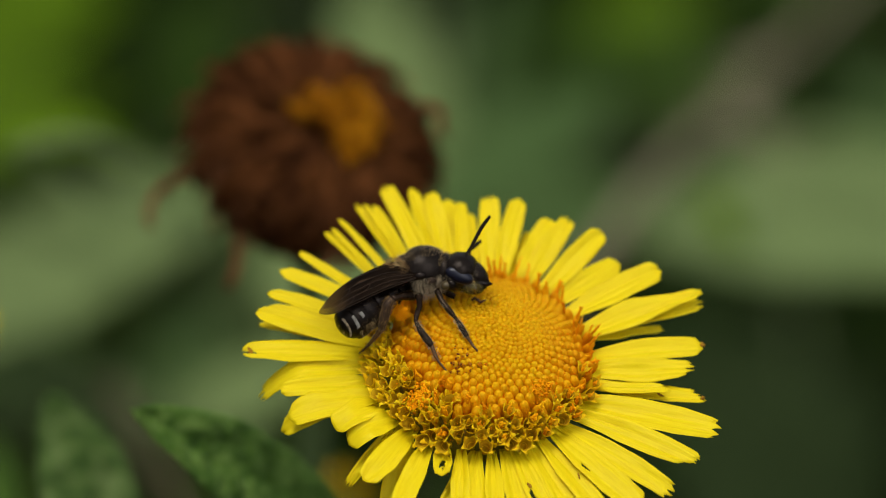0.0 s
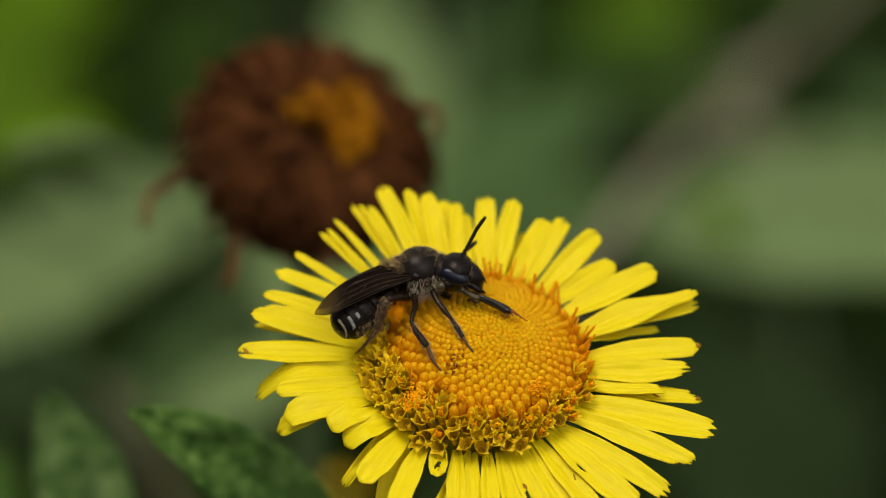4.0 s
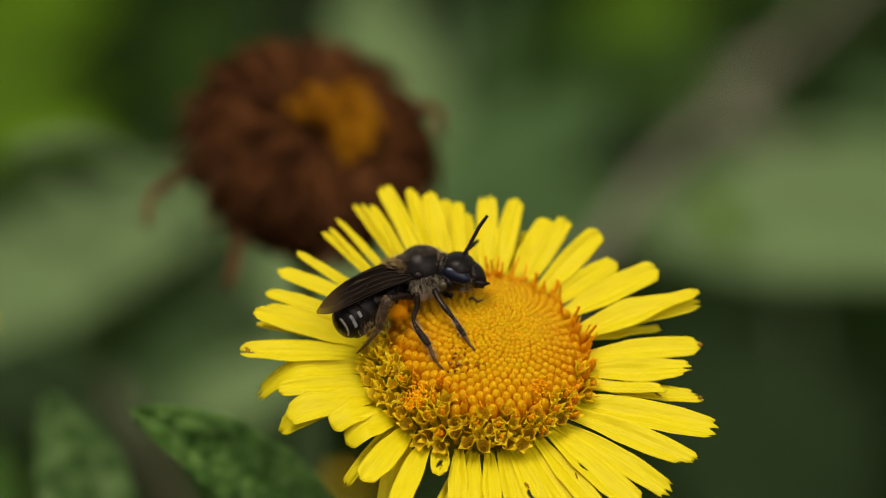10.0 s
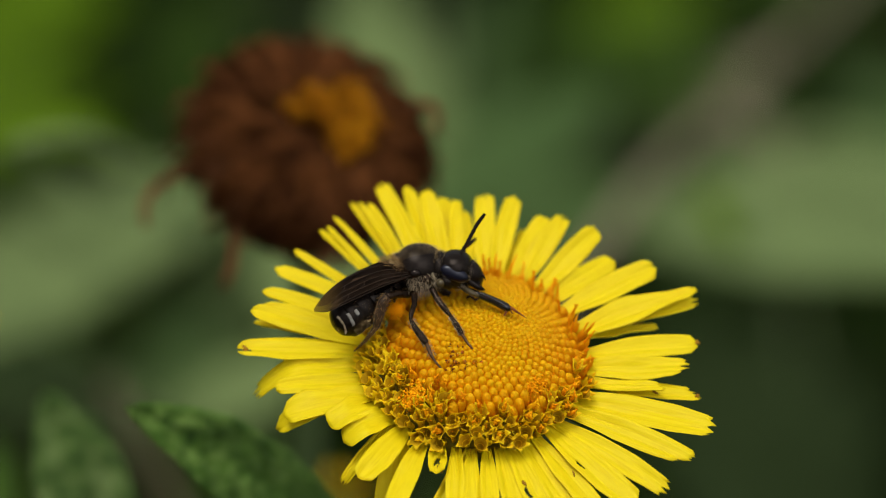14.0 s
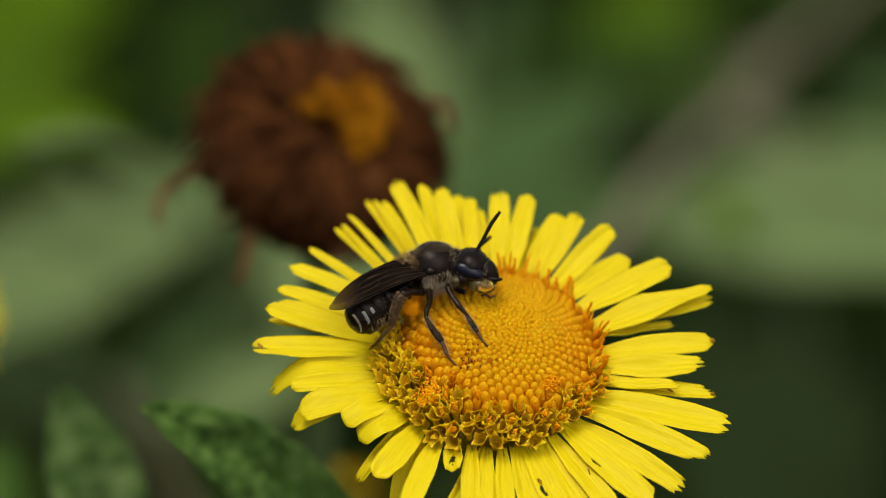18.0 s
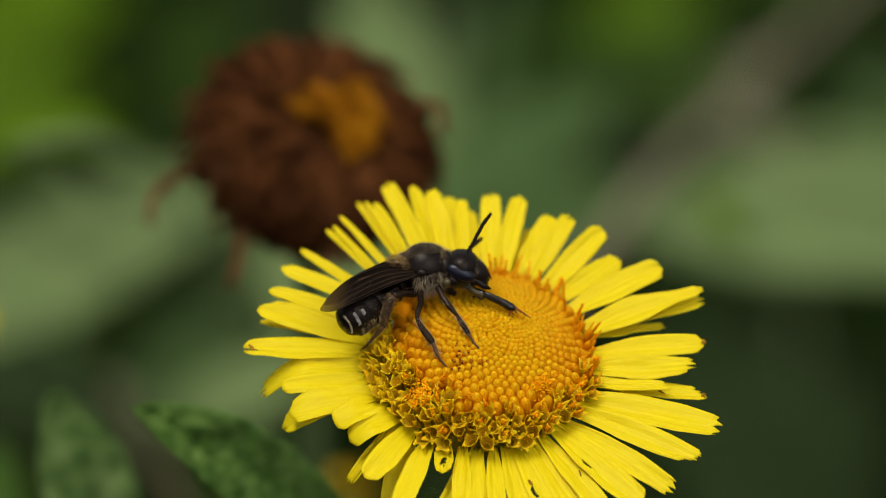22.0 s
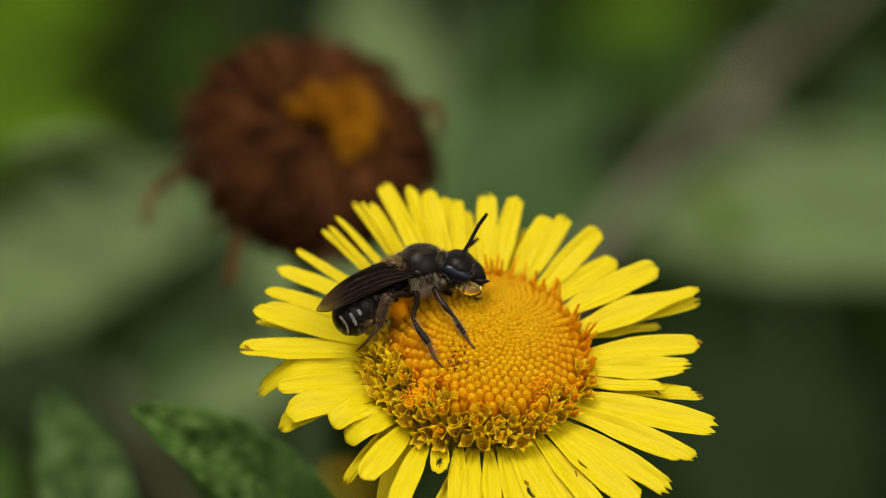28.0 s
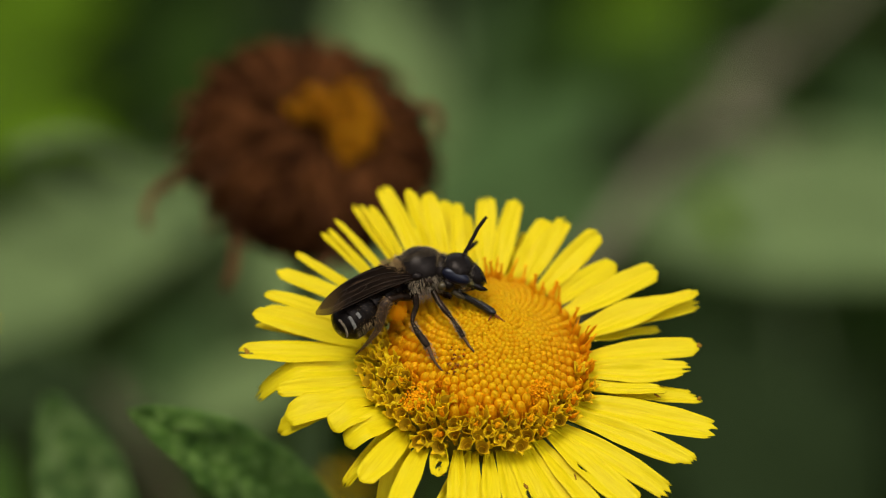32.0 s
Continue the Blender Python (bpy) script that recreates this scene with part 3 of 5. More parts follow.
def anther_mesh(rng):
    """An orange anther tube, rough with pollen, split into two curled ends."""
    path = [Vector((0.10 * math.sin(k * 1.3 + rng.uniform(-0.4, 0.4)), 0, -0.6 + 0.62 * k)) for k in range(6)]
    pieces = [tube(path, [0.50 + 0.10 * rng.uniform(-1, 1) for _ in range(5)] + [0.36], 8)]
    tip = path[-1]
    for s in (-1, 1):
        pieces.append(tube([tip, tip + Vector((0.3 * s, 0.1, 0.35)), tip + Vector((0.8 * s, 0.2, 0.45))], [0.26, 0.22, 0.12], 6))
    for _ in range(14):
        a, z = rng.uniform(0, 6.28), rng.uniform(0.2, 2.6)
        r = rng.uniform(0.10, 0.22)
        pieces.append(blob(Vector((0.5 * math.cos(a), 0.5 * math.sin(a), z)), (r, r, r), None, 6, 4))
    return merged(*pieces)


def build_disc():
    rng = random.Random(5)
    shapes = []
    for k in range(5):
        v, f = bud_mesh(k % 2, rng)
        shapes.append((v, f, [(p.x + p.y, p.z) for p in v]))
    buds = [mesh_of("disc_floret", v, f, BUD_SKIN, uvs=uv) for v, f, uv in shapes]
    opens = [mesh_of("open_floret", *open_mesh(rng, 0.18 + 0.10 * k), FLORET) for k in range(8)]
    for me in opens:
        # the inner wall is darker: shade inside the goblet, put into its colour
        me.materials.append(THROAT_SHADE)
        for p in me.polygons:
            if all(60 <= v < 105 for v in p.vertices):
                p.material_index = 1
    anthers = [mesh_of("anther_tube", *anther_mesh(rng), ANTHER) for _ in range(5)]
    golden = math.pi * (3 - math.sqrt(5))
    # florets stand wider apart the older they are
    places, filled, r = [], 0.5, 0.0
    while r < 5.78:
        gap = float(np.interp(r, (0, 1.8, 3.0, 4.2, 5.2, 6.2), (0.25, 0.28, 0.36, 0.45, 0.49, 0.53)))
        filled += 2 * math.pi * r * 0.004 / (0.866 * gap * gap)
        r += 0.004
        if filled >= 1:
            filled -= 1
            places.append((r, gap))
    rest, rest_uv, near = [], [], 0
    for i, (r, gap) in enumerate(places):
        a = i * golden
        # the youngest buds sit off the middle of the disc
        shift = 1 - min(1, r / DISC_R) ** 2
        x, y = r * math.cos(a) + 0.9 * shift, r * math.sin(a) + 1.3 * shift
        x, y = x + rng.gauss(0, 0.018), y + rng.gauss(0, 0.018)
        rr = min(math.hypot(x, y), 6.2)
        # rows crowd together where the middle is pushed back
        half = 0.5 * gap * 1.06 * (1 - 0.14 * min(1, r / DISC_R) * math.cos(a - radians(56)))
        slope = math.atan(2.8 * DISC_H * rr ** 1.8 / DISC_R ** 2.8)
        az = math.atan2(y, x)
        side = math.cos(a - radians(250))
        inner = 4.88 - 0.20 * max(0, side) + 0.38 * max(0, math.cos(a)) + rng.uniform(-0.25, 0.25)
        kind = "open" if r > inner and side > -0.12 else "bud"
        if kind == "open" and r < inner + 0.5 and rng.random() < 0.45:
            kind = "anther"
        elif kind == "open" and side < 0.62 and math.cos(a) > 0 and rng.random() < 0.7:
            kind = "anther"
        elif kind == "bud" and r > 5.15 and rng.random() < 0.75:
            kind = "tipped"
        elif kind == "bud" and r > inner - 0.45 and rng.random() < 0.3:
            kind = "tipped"
        young = kind == "bud"
        lean = (-0.22 * min(1, r / 3.5) if young else slope * 0.25 + 0.55 * max(0, r - 4.7) / 1.4) + rng.uniform(-1, 1) * (0.06 if young else 0.30)
        s = half * rng.uniform(0.95, 1.05)
        tall = max(0.44, s * 2.6) * (rng.uniform(0.94, 1.06) if young else rng.uniform(0.85, 1.2))
        # the young middle and the far side are packed tight, with low tips
        flat = max(0.0, min(1.0, 1 - r / 4.2 + 0.35 * max(-1, min(1.5, y))))
        wide = s * (1.10 + 0.20 * flat)
        m = Matrix.Translation(Vector((x, y, dome(rr) - (0.72 + 0.20 * flat) * tall)) * MM) @ Matrix.Rotation(az, 4, "Z")
        m = m @ Euler((rng.uniform(-1, 1) * (0.06 if young else 0.18), lean, 0)).to_matrix().to_4x4() @ Matrix.Rotation(rng.uniform(0, 6.28), 4, "Z")
        if kind in ("bud", "tipped"):
            k = 1.0 if young else 0.85 if y < 0 else 0.68
            m2 = m @ Matrix.Diagonal((k * wide * MM, k * wide * MM, tall * MM, 1))
            shape = rng.randrange(5)
            if y < -1.2 and near < 300:
                near += 1
                part("disc_floret", buds[shape], flower, m=m2)
            else:
                v, f, uv = shapes[shape]
                rest.append(([m2 @ p for p in v], f))
                rest_uv += [(q[0] + i, q[1]) for q in uv]
        else:
            k = s * rng.uniform(1.28, 1.55)
            seat = Matrix.Translation((0, 0, (0.95 * tall - 0.25 * k) * MM))
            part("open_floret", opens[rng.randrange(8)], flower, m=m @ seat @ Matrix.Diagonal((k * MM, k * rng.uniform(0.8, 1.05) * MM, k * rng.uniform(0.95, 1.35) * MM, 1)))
        if kind in ("anther", "tipped"):
            if y > 0.5 and rng.random() < 0.4:
                continue
            k = (0.135 if y > 0.5 else 0.17 if x > 3 and y > -2 else 0.24) * rng.uniform(0.8, 1.15)
            up = 0.62 if kind == "anther" else 0.85
            part("anther_tube", anthers[rng.randrange(5)], flower, m=m @ Matrix.Translation((0, 0, up * tall * MM)) @ Matrix.Diagonal((k * MM, k * MM, (k if y < 0.5 else 1.9 * k) * rng.uniform(0.9, 1.4) * MM, 1)))
    tagged(part("disc_cushion", mesh_of("disc_cushion", *merged(*rest), BUD_BACK, uvs=rest_uv), flower, "closely packed golden disc florets"), kind="stuff")


build_disc()


def pollen_dust():
    """Loose grains over the older florets."""
    rng = random.Random(17)
    pieces = []
    for _ in range(420):
        a, r = rng.uniform(2.6, 6.6), rng.uniform(4.2, 5.6)
        c = Vector((r * math.cos(a), r * math.sin(a), dome(min(r, 6.1)) + 0.22 + rng.uniform(-0.12, 0.1))) * MM
        k = rng.uniform(0.020, 0.048) * MM
        pieces.append(blob(c, (k, k, k), None, 5, 4))
    tagged(part("pollen_dust", mesh_of("pollen_dust", *merged(*pieces), POLLEN), flower, "loose orange pollen grains"), kind="stuff")


pollen_dust()


def blemish(x, y, z, n, size, long, turn, seed):
    """A brown fleck on a petal (mm), lying along its surface: withered skin, once the painted shade of a slot."""
    rng = random.Random(seed)
    up = Vector(n).normalized()
    s = up.orthogonal().normalized()
    s = Matrix.Rotation(radians(turn), 3, up) @ s
    q = up.cross(s)
    c = Vector((x, y, z)) + up * 0.05
    ring = []
    for k in range(14):
        a = 2 * math.pi * k / 14
        r = size * rng.uniform(0.55, 1.1)
        ring.append(c + s * r * long * math.cos(a) + q * r * math.sin(a))
    verts = [v * MM for v in ring] + [(v - up * 0.06) * MM for v in ring] + [(c + up * 0.015) * MM]
    faces = [(k, (k + 1) % 14, 28) for k in range(14)] + [(k, k + 14, (k + 1) % 14 + 14, (k + 1) % 14) for k in range(14)]
    part("blemish", mesh_of("blemish", verts, faces, PETAL_FLECK), flower, "small brown fleck, withered spot or painted slot shade")


blemish(11.85, 1.13, 0.19, (0.13, -0.2, 0.97), 0.17, 1.0, 20, 1)
blemish(-12.24, 0.67, 0.26, (-0.11, -0.05, 0.99), 0.16, 1.6, 70, 2)
blemish(-1.9, -6.95, 0.05, (0.1, 0.2, 0.97), 0.15, 1.9, 80, 3)
# this thin one paints the shade seen through a torn slot
blemish(5.1, -7.04, -0.13, (-0.04, 0.0, 1.0), 0.06, 4.0, 60, 4)
blemish(2.52, -7.73, -0.05, (-0.23, 0.08, 0.97), 0.10, 2.4, 70, 5)
blemish(9.59, -1.67, -0.48, (-0.06, -0.74, 0.67), 0.10, 3.4, 90, 6)
blemish(11.77, -1.86, -0.48, (0.07, -0.71, 0.7), 0.14, 1.2, 0, 9)


def on_flower(x, y, lift=0.0):
    """A place on the disc, from mm across it."""
    return FLOWER_AT @ (Vector((x, y, dome(math.hypot(x, y)) + lift)) * MM)


def crumbs(name, label, spots, mat, seed, clump):
    """A heap of small grains on the disc."""
    rng = random.Random(seed)
    pieces = []
    for x, y, size in spots:
        for _ in range(clump):
            c = on_flower(x + rng.gauss(0, size * 0.6), y + rng.gauss(0, size * 0.6), (0.24 if mat == POLLEN else 0.06) + rng.uniform(-0.05, 0.10) + size * 0.15)
            r = size * MM * rng.uniform(0.07, 0.22)
            pieces.append(blob(c, (r, r * rng.uniform(0.7, 1.2), r * rng.uniform(0.7, 1.2)), Euler((rng.uniform(0, 6), rng.uniform(0, 6), 0)).to_matrix(), 7, 5))
    ob = new(name, mesh_of(name, *merged(*pieces), mat))
    return tagged(ob, label, "pollen" if mat == POLLEN else "residue", kind="stuff")

# ---- the bee ----
# Its own axes: x forwards along the disc, y away, z up; one unit of the drawing is 0.03 mm
BEE_U = 3.0058e-5
BEE_AT = pose(-0.001322, -0.001280, 0.498710, -32.03, 0, 0)
bee = thing("bee", "small black solitary bee with white abdomen bands, feeding on the disc", "bee", BEE_AT)


def at(x, z, y=0.0):
    return Vector((x, y, z)) * BEE_U


def bee_blob(x, z, y, axes, tilt=0.0, nu=28, nv=20, shape=None, yaw=0.0):
    turn = Euler((0, radians(-tilt), radians(yaw))).to_matrix()
    return blob(at(x, z, y), [a * BEE_U for a in axes], turn, nu, nv, shape)


def fuzz(x, z, y, axes, tilt, count, length, mat, name, parent, seed, keep=None, lean=(0, 0, 0), radius=0.45, spread=0.6):
    """Hairs that stand on an ellipsoid, where keep() says so."""
    rng = random.Random(seed)
    turn = Euler((0, radians(-tilt), 0)).to_matrix()
    roots = []
    while len(roots) < count:
        v = Vector((rng.gauss(0, 1), rng.gauss(0, 1), rng.gauss(0, 1))).normalized()
        if keep and not keep(v, rng):
            continue
        p = at(x, z, y) + turn @ Vector([v[i] * axes[i] * BEE_U * 0.985 for i in range(3)])
        k = (turn @ Vector([v[i] / axes[i] for i in range(3)])).normalized()
        roots.append((p, k))
    g = spikes(roots, length * BEE_U, radius * BEE_U, rng, Vector(lean), spread)
    ob = part(name, mesh_of(name, *g, mat), parent)
    return tagged(ob, kind="stuff")


def limb(name, points, radii, mat, parent, sides=10, label=""):
    """A leg piece or feeler piece through points (x, z, y)."""
    path = [at(*p) for p in points]
    dense, rad = [], []
    for k in range(len(path) - 1):
        for j in range(4):
            dense.append(path[k].lerp(path[k + 1], j / 4))
            rad.append((radii[k] + (radii[k + 1] - radii[k]) * j / 4) * BEE_U)
    dense.append(path[-1])
    rad.append(radii[-1] * BEE_U)
    return part(name, mesh_of(name, *tube(dense, rad, sides), mat), parent, label)


def bristle(points, radius, count, length, mat, parent, seed, lean=(0, 0, 0), name="leg_hair"):
    """Hairs along a limb."""
    rng = random.Random(seed)
    path = [at(*p) for p in points]
    roots = []
    for _ in range(count):
        k = rng.randrange(len(path) - 1)
        p = path[k].lerp(path[k + 1], rng.random())
        way = (path[k + 1] - path[k]).normalized()
        o = Vector((rng.gauss(0, 1), rng.gauss(0, 1), rng.gauss(0, 1)))
        o = (o - way * o.dot(way)).normalized()
        roots.append((p + o * radius * BEE_U * 0.9, o + way * 0.7))
    ob = part(name, mesh_of(name, *spikes(roots, length * BEE_U, 0.20 * BEE_U, rng, Vector(lean), 0.4), mat), parent)
    return tagged(ob, kind="stuff")


def build_body():
    # thorax: a tall, humped barrel
    def hump(v):
        return Vector((v.x, v.y, v.z * (1.0 if v.z < 0 else 1.06 - 0.12 * v.x * v.x)))
    thorax = part("thorax", mesh_of("thorax", *bee_blob(9, 20, 0, (46, 41, 43), 14, shape=hump), CUTICLE_DULL), bee, "matt black thorax with tawny fur")
    part("scutum", mesh_of("scutum", *bee_blob(10, 31, 0, (42, 34, 34), 12), CUTICLE), thorax, "glossy black back plate")
    part("collar", mesh_of("collar", *bee_blob(45, 22, 0, (18, 36, 31), -10), CUTICLE_DULL), thorax, "furry dark collar behind the head")
    fuzz(45, 22, 0, (18, 36, 31), -10, 500, 7, HAIR_GOLD, "collar_fur", thorax, 7, lambda v, r: v.z > 0.2 and v.y < 0.6, radius=0.09, spread=0.7)
    part("scutellum", mesh_of("scutellum", *bee_blob(-24, 36, 0, (15, 22, 13), -20), CUTICLE), thorax)
    part("tegula", mesh_of("tegula", *bee_blob(4, 12, -40, (10, 7, 8), 10, 14, 10), CUTICLE), thorax, "glossy wing-base scale")
    part("shoulder_lobe", mesh_of("shoulder_lobe", *bee_blob(24, 2, -35, (9, 7, 9), 0, 14, 10), LEG_SKIN), thorax)
    part("tegula", mesh_of("tegula", *bee_blob(4, 12, 40, (10, 7, 8), 10, 14, 10), CUTICLE), thorax)
    ax = (46, 41, 43)
    fuzz(9, 20, 0, ax, 14, 1600, 7, HAIR_GOLD, "back_fur", thorax, 1, lambda v, r: v.z > 0.5 and r.random() < 0.45 + 0.5 * abs(v.x), radius=0.105, spread=0.5)
    fuzz(10, 31, 0, (42, 34, 34), 12, 420, 3.4, HAIR_GOLD, "back_down", thorax, 5, lambda v, r: v.z > 0.35 and v.y < 0.6, radius=0.12, spread=0.9)
    fuzz(9, 20, 0, ax, 14, 900, 17, HAIR_GREY, "breast_fur", thorax, 2, lambda v, r: v.z < -0.25 and v.y < 0.5 and v.x > -0.5, lean=(-0.1, -0.1, -0.7), radius=0.16)
    fuzz(9, 20, 0, ax, 14, 900, 13, HAIR_GOLD, "rump_fur", thorax, 3, lambda v, r: v.x < -0.62 and v.z > -0.2, lean=(-0.5, -0.1, 0.2), radius=0.2)
    fuzz(9, 20, 0, ax, 14, 800, 11, HAIR_GOLD, "neck_fur", thorax, 4, lambda v, r: v.x > 0.7, lean=(0.3, -0.2, 0.2), radius=0.10)

    fuzz(-34, 24, -24, (24, 16, 14), -25, 620, 11, HAIR_TAN, "wing_base_fur", thorax, 6, lambda v, r: v.z > -0.2 and v.y < 0.5, lean=(-0.7, -0.3, 0.0), radius=0.16)

    # abdomen: overlapping rings that taper to the tail
    axis = Vector((-0.76, -0.40, -0.51)).normalized()
    start = at(-24, -4, 8)
    radii = [20, 26, 32, 36.5, 37.5, 33]
    steps = [0, 20, 45, 70, 94, 116]
    side = (Vector((0, 1, 0)) - axis * axis.y).normalized()
    up = axis.cross(side)
    if up.z < 0:
        up = -up
    for k in range(6):
        length = 34
        prof = [(0.0, radii[k] * 0.80), (0.25, radii[k] * 0.95), (0.6, radii[k]), (0.92, radii[k] * 0.97), (1.0, radii[k] * 0.90)]
        if k == 5:
            prof = [(0.0, 34), (0.3, 33), (0.55, 30), (0.78, 24), (0.93, 14), (1.0, 2)]
        path = [start + axis * (steps[k] + length * t) * BEE_U for t, _ in prof]
        seg = part("abdomen_ring", mesh_of("abdomen_ring", *tube(path, [r * BEE_U for _, r in prof], 28, 0.92), CUTICLE_DULL), bee)
        # a band of white hair lies along the hind edge of the last rings
        if k in (3, 4, 5):
            rng = random.Random(40 + k)
            along, round_, lo, hi, count = {3: (113, 38.2, -1.78, -1.48, 150), 4: (128, 34.6, -2.15, -1.40, 260), 5: (142, 25.6, -2.7, -1.1, 170)}[k]
            roots = []
            for _ in range(count):
                a = rng.uniform(lo, hi)
                o = side * math.sin(a) + up * math.cos(a) * 0.92
                p = start + axis * (along + rng.uniform(-1.6, 1.6) * (1.1 if k < 5 else 0.6)) * BEE_U + o * round_ * BEE_U
                roots.append((p, o * 0.45 + axis))
            tagged(part("hair_band", mesh_of("hair_band", *spikes(roots, 6 * BEE_U, 0.3 * BEE_U, rng, None, 0.4), HAIR_WHITE if k < 5 else HAIR_GREY), seg, "band of short white hair" if k < 5 else "thin band of tawny hair"), kind="stuff")
        rng = random.Random(160 + k)
        roots = []
        for _ in range(70):
            a, t = rng.uniform(-3.1, -2.2), rng.uniform(0.1, 1.0)
            o = side * math.sin(a) + up * math.cos(a) * 0.92
            roots.append((start + axis * (steps[k] + length * t) * BEE_U + o * radii[k] * 0.95 * BEE_U * (1 if k < 5 else 1 - t * 0.8), o + axis * 0.6))
        tagged(part("belly_hair", mesh_of("belly_hair", *spikes(roots, 11 * BEE_U, 0.14 * BEE_U, rng, None, 0.5), HAIR_GOLD), seg, "fringe of golden belly hair"), kind="stuff")
        rng = random.Random(60 + k)
        roots = []
        for _ in range(90):
            a = rng.uniform(-3.1, 0.3)
            o = side * math.sin(a) + up * math.cos(a)
            t = rng.uniform(0.2, 1.0)
            roots.append((start + axis * (steps[k] + length * t) * BEE_U + o * radii[k] * 0.95 * BEE_U * (1 if k < 5 else 1 - t * 0.8), o * 0.5 + axis))
        tagged(part("body_hair", mesh_of("body_hair", *spikes(roots, 6 * BEE_U, 0.08 * BEE_U, rng, None, 0.4), HAIR_TAN), seg), kind="stuff")
    return thorax


def build_head():
    # a broad head, face down and forwards
    def face(v):
        k = 1.0 - 0.28 * max(0, v.x) ** 2
        return Vector((v.x * (1.0 + 0.12 * max(0, -v.z)), v.y * k, v.z * k))
    head = part("head", mesh_of("head", *bee_blob(76, 19, 0, (37, 44, 35), -32, 32, 22, face), CUTICLE_DULL), bee, "broad black head")
    part("cheek", mesh_of("cheek", *bee_blob(60, -2, -12, (16, 24, 14), -20), CUTICLE_DULL), head)
    part("muzzle", mesh_of("muzzle", *bee_blob(99, 15, -3, (31, 27, 21), -46), CUTICLE_DULL), head)
    part("lip", mesh_of("lip", *bee_blob(115, -3, -6, (10, 14, 6), -60, 18, 12), CUTICLE), head, "shiny lower edge of the face")
    for s in (-1, 1):
        eye = part("compound_eye", mesh_of("compound_eye", *bee_blob(73, 12, 35 * s, (26, 9, 13), -24, 28, 20), EYE_SKIN), head, "glossy blue-black compound eye")
    for x, z, y in ((71, 51, -9), (76, 52, 2), (68, 52, 6)):
        part("ocellus", mesh_of("ocellus", *bee_blob(x, z, y, (2.6, 2.6, 2.6), 0, 10, 8), EYE_SKIN), head)
    # feelers
    limb("scape", [(87, 34, -12), (86, 45, -14), (87, 54, -15)], [3.2, 3.6, 3.0], CUTICLE, head, label="first joint of the feeler")
    pts = [(87, 53, -15), (95, 65, -16), (103, 80, -17), (112, 97, -18), (120, 108, -19), (127, 117, -20)]
    limb("feeler", pts, [2.2, 2.9, 3.3, 3.5, 3.4, 2.0], CUTICLE_DULL, head, label="black jointed feeler")
    for k in range(10):
        t = (k + 0.6) / 10 * 5
        j = min(int(t), 4)
        p = [pts[j][i] + (pts[j + 1][i] - pts[j][i]) * (t - j) for i in range(3)]
        q = [pts[j][i] + (pts[j + 1][i] - pts[j][i]) * min(1, t - j + 0.12) for i in range(3)]
        limb("feeler_joint", [p, q], [3.7, 3.7], CUTICLE, head, 10)
    limb("scape", [(90, 36, 10), (90, 48, 14), (91, 56, 18)], [3.2, 3.6, 3.0], CUTICLE, head)
    limb("feeler", [(91, 56, 18), (97, 62, 26), (103, 67, 40), (110, 72, 66)], [2.6, 4.0, 4.2, 3.6], CUTICLE_DULL, head)
    fuzz(76, 19, 0, (37, 44, 35), -32, 520, 5, HAIR_GREY, "face_hair", head, 12, lambda v, r: v.x > 0.45 and v.y < 0.4, lean=(0.3, 0, -0.2), radius=0.09)
    fuzz(76, 19, 0, (37, 44, 35), -32, 200, 9, HAIR_GREY, "cheek_hair", head, 13, lambda v, r: v.z < -0.5 and v.x < 0.2, lean=(-0.1, -0.2, -0.5), radius=0.11)
    return head


